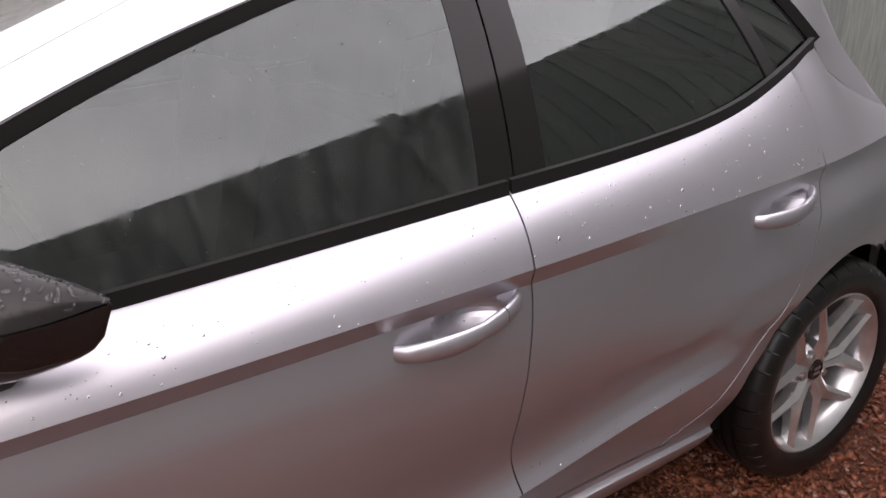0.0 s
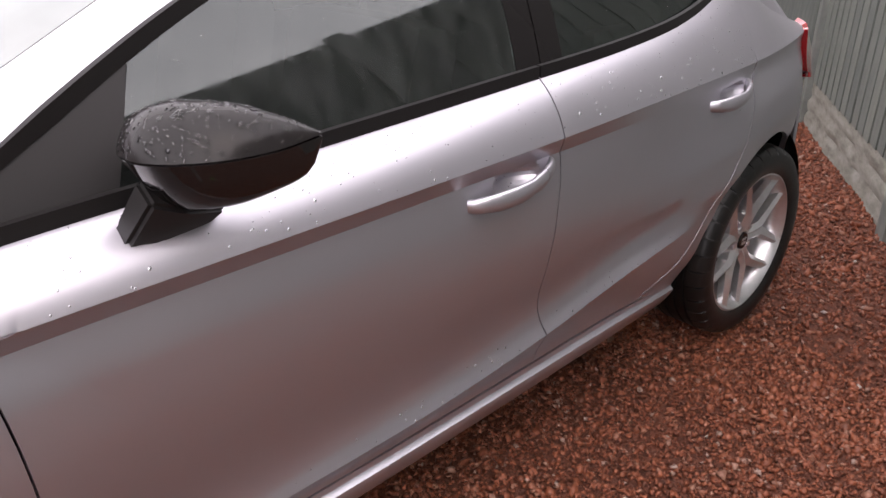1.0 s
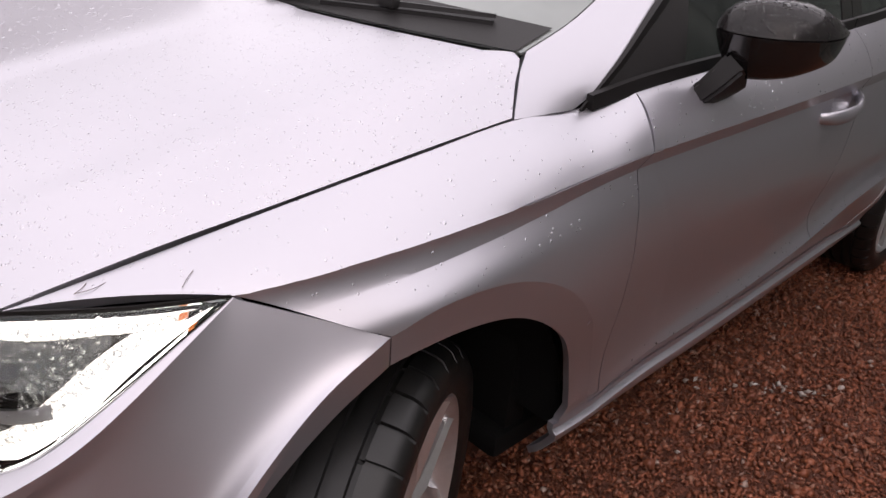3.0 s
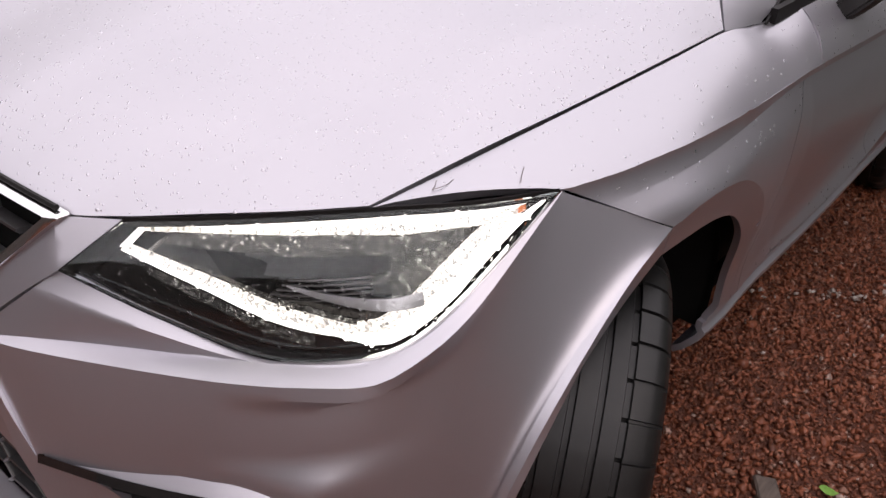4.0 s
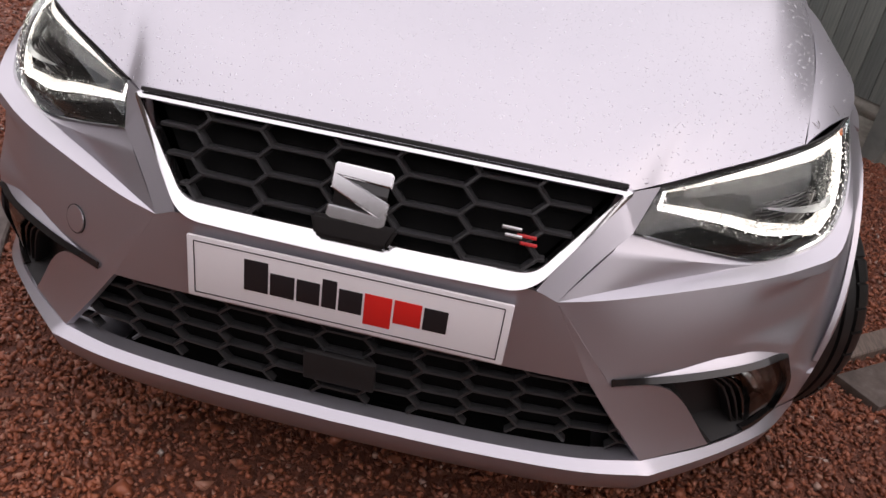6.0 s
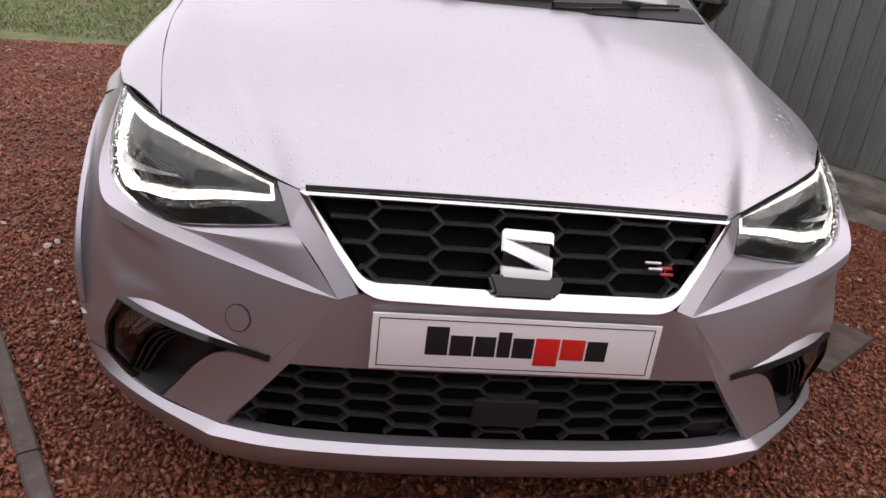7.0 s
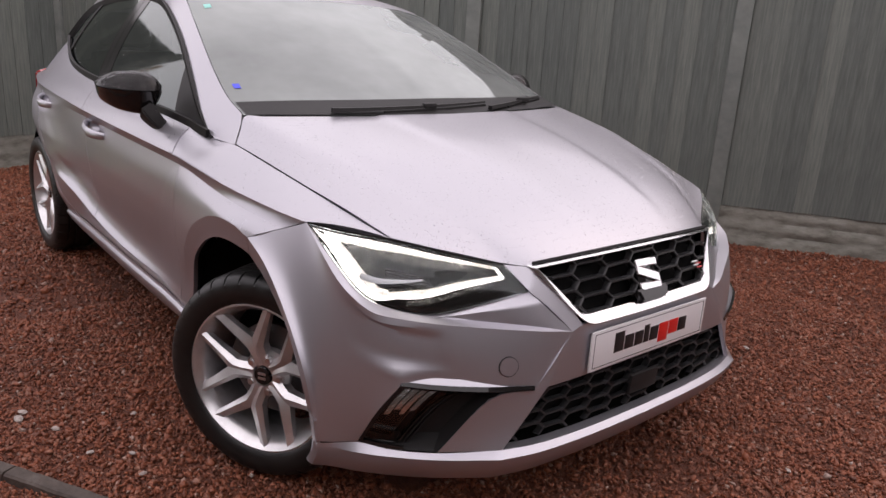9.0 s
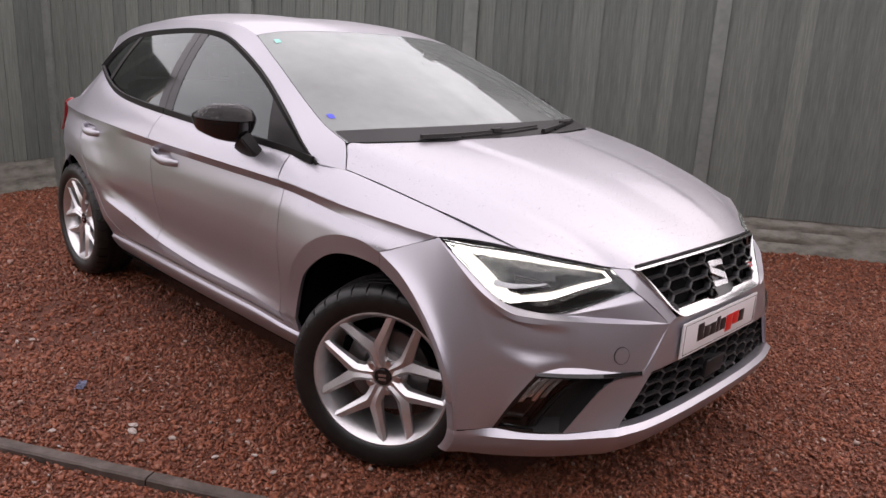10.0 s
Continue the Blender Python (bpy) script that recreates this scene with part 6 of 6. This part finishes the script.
# red stone chips
def chip_field(name, places, size, label, mat):
    """Small broken stones, each a deformed eight-sided solid, as one mesh."""
    g = np.random.default_rng(11)
    n = len(places)
    unit = np.array([(1, 0, 0), (-1, 0, 0), (0, 1, 0), (0, -1, 0), (0, 0, 1), (0, 0, -1)], float)
    tri = np.array([(0, 2, 4), (2, 1, 4), (1, 3, 4), (3, 0, 4), (2, 0, 5), (1, 2, 5), (3, 1, 5), (0, 3, 5)])
    v = unit[None] * g.uniform(0.6, 1.25, (n, 6, 1)) + g.normal(0, 0.16, (n, 6, 3))
    v *= (size * g.lognormal(0, 0.33, (n, 1, 1))) * g.uniform((0.8, 0.6, 0.4), (1.2, 1.0, 0.75), (n, 3))[:, None]
    q = g.normal(size=(n, 4))
    q[:, 1:3] *= 0.45
    q /= np.linalg.norm(q, axis=1)[:, None]
    w, x, y, z = q.T
    r = np.stack([1 - 2 * (y * y + z * z), 2 * (x * y - z * w), 2 * (x * z + y * w), 2 * (x * y + z * w), 1 - 2 * (x * x + z * z), 2 * (y * z - x * w), 2 * (x * z - y * w), 2 * (y * z + x * w), 1 - 2 * (x * x + y * y)], 1).reshape(n, 3, 3)
    v = np.einsum("nij,nkj->nki", r, v) + places[:, None]
    me = bpy.data.meshes.new(name)
    me.vertices.add(n * 6)
    me.vertices.foreach_set("co", v.reshape(-1).astype(np.float32))
    f = (tri[None] + 6 * np.arange(n)[:, None, None]).reshape(-1)
    me.loops.add(len(f))
    me.loops.foreach_set("vertex_index", f.astype(np.int32))
    me.polygons.add(n * 8)
    me.polygons.foreach_set("loop_start", np.arange(0, len(f), 3).astype(np.int32))
    me.update(calc_edges=True)
    me.materials.append(mat)
    return tagged(new(name, me), label, "gravel", kind="stuff")


def chip_places(rng, count, x0, x1, y0, y1):
    p = np.stack([rng.uniform(x0, x1, count), rng.uniform(y0, y1, count)], 1)
    c, a, b = np.array(CORNER)[:2], np.array(LEFT_WAY)[:2], np.array(REAR_WAY)[:2]
    keep = ((p - c) @ np.array(left_in)[:2] > 0.01) & ((p - c) @ np.array(rear_in)[:2] > -0.02)
    keep &= ~((np.abs(p[:, 1]) < 0.55) & (p[:, 0] > -0.35) & (p[:, 0] < 2.9))
    p = p[keep]
    z = np.array([-0.012 + bumps(x, y) for x, y in p]) + rng.uniform(-0.002, 0.006, len(p))
    return np.column_stack([p, z])


stones = np.random.default_rng(3)
chip_field("gravel", np.vstack([chip_places(stones, 70000, -1.6, 2.6, -2.3, -0.4), chip_places(stones, 52000, -1.6, 1.6, 0.4, 2.1), chip_places(stones, 9000, -1.6, -0.3, -0.6, 0.6)]), 0.0078, "damp red-brown crushed stone gravel", CHIP)
chip_field("gravel", np.vstack([chip_places(stones, 45000, 2.2, 5.3, -2.0, 2.6), chip_places(stones, 26000, -1.8, 2.4, -4.2, -2.1), chip_places(stones, 14000, 1.4, 5.0, 0.4, 3.0), chip_places(stones, 9000, -3.0, -1.4, -3.0, 3.0), chip_places(stones, 60000, -5.3, 5.2, -5.0, 5.8)]), 0.0105, "damp red-brown crushed stone gravel", CHIP)
PALE = material("pale_stone", (0.5, 0.45, 0.42), 0.6)
wire(PALE, ramp(PALE, grain(PALE, 60, 4), [(0.3, (0.28, 0.21, 0.175)), (0.7, (0.50, 0.455, 0.42))]), bsdf(PALE).inputs["Base Color"])
pale_at = np.array([(1.30 + 0.22 * u, -0.83 - 0.20 * u + 0.05 * v, 0.004) for u, v in stones.uniform(-0.3, 1, (26, 2))])
chip_field("pale_stones", np.vstack([pale_at, chip_places(stones, 260, -1.6, 5, -3, 2.4) + (0, 0, 0.006)]), 0.0085, "scattered pale stones among the red gravel", PALE)


# a fallen leaf
def leaf_mesh(length, wide):
    bm = bmesh.new()
    rows = []
    for k in range(9):
        s = k / 8
        w = wide * math.sin(math.pi * s ** 0.8) * 0.5
        rows.append([bm.verts.new((length * s, y, 0.004 * math.cos(3 * s) - abs(y) * 0.25)) for y in (-w, 0, w)])
    for a, b in zip(rows, rows[1:]):
        for i in range(2):
            bm.faces.new((a[i], a[i + 1], b[i + 1], b[i]))
    bmesh.ops.remove_doubles(bm, verts=bm.verts, dist=1e-5)
    bmesh.ops.solidify(bm, geom=bm.faces[:], thickness=0.0006)
    return bm


fallen = part("fallen_leaf", leaf_mesh(0.045, 0.024), FRESH_LEAF)
fallen.matrix_world = pose(0.53, -1.15, 0.014, 8, 0, -60)
tagged(fallen, "single fresh green leaf lying on the gravel", "leaf")


# a scrap of blue plastic film trodden into the gravel
def scrap():
    bm = bmesh.new()
    rows = [[bm.verts.new((0.011 * i + 0.003 * noise.noise(Vector((i, j, 3))), 0.008 * j + 0.004 * noise.noise(Vector((i, j, 5))), 0.010 + 0.009 * noise.noise(Vector((i * 0.9, j * 0.9, 1))))) for i in range(8)] for j in range(5)]
    for a, b in zip(rows, rows[1:]):
        for i in range(7):
            bm.faces.new((a[i], a[i + 1], b[i + 1], b[i]))
    bmesh.ops.solidify(bm, geom=bm.faces[:], thickness=0.0005)
    return bm


litter = part("plastic_scrap", scrap(), material("blue_grey_film", (0.16, 0.17, 0.27), 0.3))
litter.matrix_world = pose(1.10, 1.37, -0.006, 0, 0, -35)
tagged(litter, "crumpled scrap of blue-grey plastic film on the gravel", "litter")


def cobble(at, size, seed):
    """A single larger pale stone lying on the chips."""
    r = random.Random(seed)
    bm = bmesh.new()
    bmesh.ops.create_icosphere(bm, subdivisions=2, radius=1)
    k = Vector((r.uniform(0, 9), r.uniform(0, 9), 0))
    for v in bm.verts:
        v.co = v.co * (1 + 0.30 * noise.noise(v.co * 1.3 + k) + 0.1 * noise.noise(v.co * 3.5 + k))
        v.co = Vector((v.co.x * size, v.co.y * size * r.uniform(0.66, 0.7), v.co.z * size * 0.45))
    ob = part("pale_stone", bm, PALE, None, "", 25)
    ob.matrix_world = Matrix.Translation((at[0], at[1], bumps(*at) - 0.004)) @ pose(0, 0, 0, r.uniform(-12, 12), r.uniform(-12, 12), r.uniform(0, 360))
    return tagged(ob, "single pale stone lying on the red gravel", "stone", "pale stones on the gravel")


for k, (x, y, size) in enumerate([(0.74, 1.33, 0.017), (0.70, 1.35, 0.020), (0.56, 1.27, 0.014), (0.36, 1.22, 0.012), (0.86, 1.56, 0.014), (0.28, 1.12, 0.012), (0.15, 1.13, 0.013), (0.52, 1.04, 0.011), (2.3, 1.55, 0.016), (1.75, 1.35, 0.014), (-0.35, -0.05 - 1.3, 0.014), (1.62, -1.05, 0.013), (0.92, -1.22, 0.014), (-0.95, -0.55, 0.012), (-1.05, 0.55, 0.013)]):
    cobble((x, y), size, 40 + k)


# beyond the fence's end: grass, a shrub, a white bag
def grass_field():
    g = np.random.default_rng(8)
    n = 30000
    x, y = g.uniform(5.0, 11.0, n), g.uniform(0.4, 5.2, n)
    keep = np.array([in_yard(a, b) * (1 if in_yard(0, 0) > 0 else -1) < -0.12 for a, b in zip(x, y)])
    x, y = x[keep], y[keep]
    verts, faces = [], []
    for a, b in zip(x, y):
        h, t, lean = g.uniform(0.012, 0.045), g.uniform(0, 6.28), g.uniform(-0.04, 0.04, 2)
        dx, dy = 0.0035 * math.cos(t), 0.0035 * math.sin(t)
        k = len(verts)
        verts += [(a - dx, b - dy, -0.07), (a + dx, b + dy, -0.07), (a + lean[0] * 0.5 + dx * 0.6, b + lean[1] * 0.5 + dy * 0.6, -0.06 + h * 0.6), (a + lean[0], b + lean[1], -0.06 + h)]
        faces += [(k, k + 1, k + 2), (k, k + 2, k + 3)]
    me = bpy.data.meshes.new("grass")
    me.from_pydata(verts, [], faces)
    me.materials.append(GRASS)
    return tagged(new("grass", me), "rough green grass beyond the fence", "grass", kind="stuff")


grass_field()


def shrub(at, size):
    g = random.Random(4)
    thing = tagged(new("shrub"), "dark green leafy shrub at the far grass edge", "shrub")
    thing.matrix_world = Matrix.Translation(at)
    stems = None
    for k in range(7):
        a = g.uniform(0, 6.28)
        r = size * g.uniform(0.2, 0.6)
        stems = join(stems, sweep([(0, 0, -0.05), (r * 0.4 * math.cos(a), r * 0.4 * math.sin(a), size * 0.5), (r * math.cos(a), r * math.sin(a), size * g.uniform(0.8, 1.1))], ring(0.015, 6), (0.3, 0.9, 0.1), scale=[1, 0.7, 0.3]))
    part("stem", stems, OLD_WOOD, thing)
    verts, faces = [], []
    for k in range(2600):
        u, a, w = g.random() ** 0.5, g.uniform(0, 6.28), g.random()
        p = Vector((size * u * math.cos(a) * 1.3, size * u * math.sin(a) * 1.3, size * (0.05 + 1.1 * w * (1 - 0.6 * u * u))))
        p += 0.25 * size * noise.noise_vector(p * 2.5)
        d = Vector((g.gauss(0, 1), g.gauss(0, 1), g.gauss(0, 0.6))).normalized() * 0.05
        e = d.orthogonal().normalized() * 0.022
        n = len(verts)
        verts += [tuple(p - d), tuple(p + e), tuple(p + d), tuple(p - e)]
        faces.append((n, n + 1, n + 2, n + 3))
    me = bpy.data.meshes.new("crown")
    me.from_pydata(verts, [], faces)
    me.materials.append(LEAF)
    crown = new("crown", me)
    crown.parent = thing


shrub((10.7, 3.45, -0.06), 0.8)
shrub((10.9, 2.75, -0.06), 0.75)


def builders_bag():
    bm = bmesh.new()
    bmesh.ops.create_icosphere(bm, subdivisions=4, radius=1)
    for v in bm.verts:
        c = v.co.copy()
        k = 1 + 0.16 * noise.noise(c * 2.2) + 0.07 * noise.noise(c * 6)
        v.co = Vector((c.x * 0.42 * k, c.y * 0.36 * k, max(-0.05, (c.z * 0.7 + 0.30) * 0.30 * k)))
    return bm


bag = part("rubble_bag", builders_bag(), BAG, None, "", 60)
bag.matrix_world = pose(6.77, 1.98, -0.05, 0, 0, 25) @ Matrix.Diagonal((0.7, 0.7, 0.66, 1))
tagged(bag, "slumped white woven rubble bag lying on the grass", "bag")


# ---- rain drops ----
DROP = material("rain_on_silver", (0.48, 0.47, 0.50), 0.26, 0.82, 0.8, 0.06)


def drops(name, ob, count, size, lowest=0.25, label="beads of rain water", seed=1, mat=DROP, region=None):
    """Low domes of water scattered over the upward faces of a part."""
    g = np.random.default_rng(seed)
    me = ob.data
    faces = [f for f in me.polygons if f.normal.z > lowest and (region is None or region(f.center))]
    if not faces:
        return None
    area = np.array([f.area for f in faces])
    pick = g.choice(len(faces), count, p=area / area.sum())
    verts, tris = [], []
    for k in pick:
        f = faces[k]
        c = [me.vertices[i].co for i in f.vertices]
        w = g.dirichlet(np.ones(len(c)))
        p = sum((Vector(q) * float(s) for q, s in zip(c, w)), Vector())
        n = f.normal
        a = n.orthogonal().normalized()
        b = n.cross(a)
        r = 0.88 * size * float(g.lognormal(0, 0.32))
        long = 1 + 0.5 * float(g.random())
        base = len(verts)
        for level, high in ((1.0, -0.0003), (0.75, 0.14 * r)):
            for j in range(7):
                t = 2 * math.pi * j / 7 + 0.3
                verts.append(tuple(p + a * (r * level * math.cos(t) * long) + b * (r * level * math.sin(t)) + n * high))
        verts.append(tuple(p + n * (0.21 * r)))
        for j in range(7):
            i = (j + 1) % 7
            tris.append((base + j, base + i, base + 7 + i, base + 7 + j))
            tris.append((base + 7 + j, base + 7 + i, base + 14))
    data = bpy.data.meshes.new(name)
    data.from_pydata(verts, [], tris)
    data.materials.append(mat)
    data.shade_smooth()
    return tagged(new(name, data), label, "rain drops", kind="stuff")


drops("rain_drops", bonnet, 8000, 0.0014, label="fine beads of rain on the bonnet", seed=1)
drops("rain_drops", bonnet, 160, 0.0020, label="larger beads of rain on the bonnet", seed=2)
for k, w in enumerate(wings):
    drops("rain_drops", w, 200, 0.0015, label="beads of rain on the wing", seed=3 + k)
for k, d in enumerate(front_doors + rear_doors):
    drops("rain_drops", d, 170, 0.0016, label="beads of rain on the door shoulder", seed=8 + k)
for k, m in enumerate(mirrors):
    drops("rain_drops", [c for c in m.children if c.name.startswith("cap")][0], 480, 0.0025, 0.15, "beads of rain on the mirror cap", 14 + k, WATER)
for k, d in enumerate(front_doors + rear_doors):
    for c in d.children:
        if c.name.startswith("window_pane"):
            drops("rain_drops", c, 320, 0.0011, 0.1, "beads of rain on the side window", 20 + k, WATER)
for k, lamp in enumerate(lamps):
    drops("rain_drops", [c for c in lamp.children if c.name.startswith("lens")][0], 1000, 0.0016, -0.2, "beads of rain on the headlamp lens", 30 + k, WATER)


# dry grass stems stuck to the wet left wing
def grass_stem(points):
    line = curve(points, 12)
    ob = part("grass_stem", sweep([tuple(p) for p in line], ring(0.0004, 6)), OLD_WOOD)
    return tagged(ob, "thin dry grass stem stuck to the wet wing", "grass stem", "stems on the wing")


grass_stem([(-0.338, -0.708, 0.8140), (-0.322, -0.713, 0.8165), (-0.306, -0.712, 0.8190)])
grass_stem([(-0.338, -0.708, 0.8140), (-0.328, -0.704, 0.8160), (-0.322, -0.700, 0.8180)])
grass_stem([(-0.247, -0.7655, 0.8185), (-0.238, -0.760, 0.8245), (-0.228, -0.755, 0.8290)])
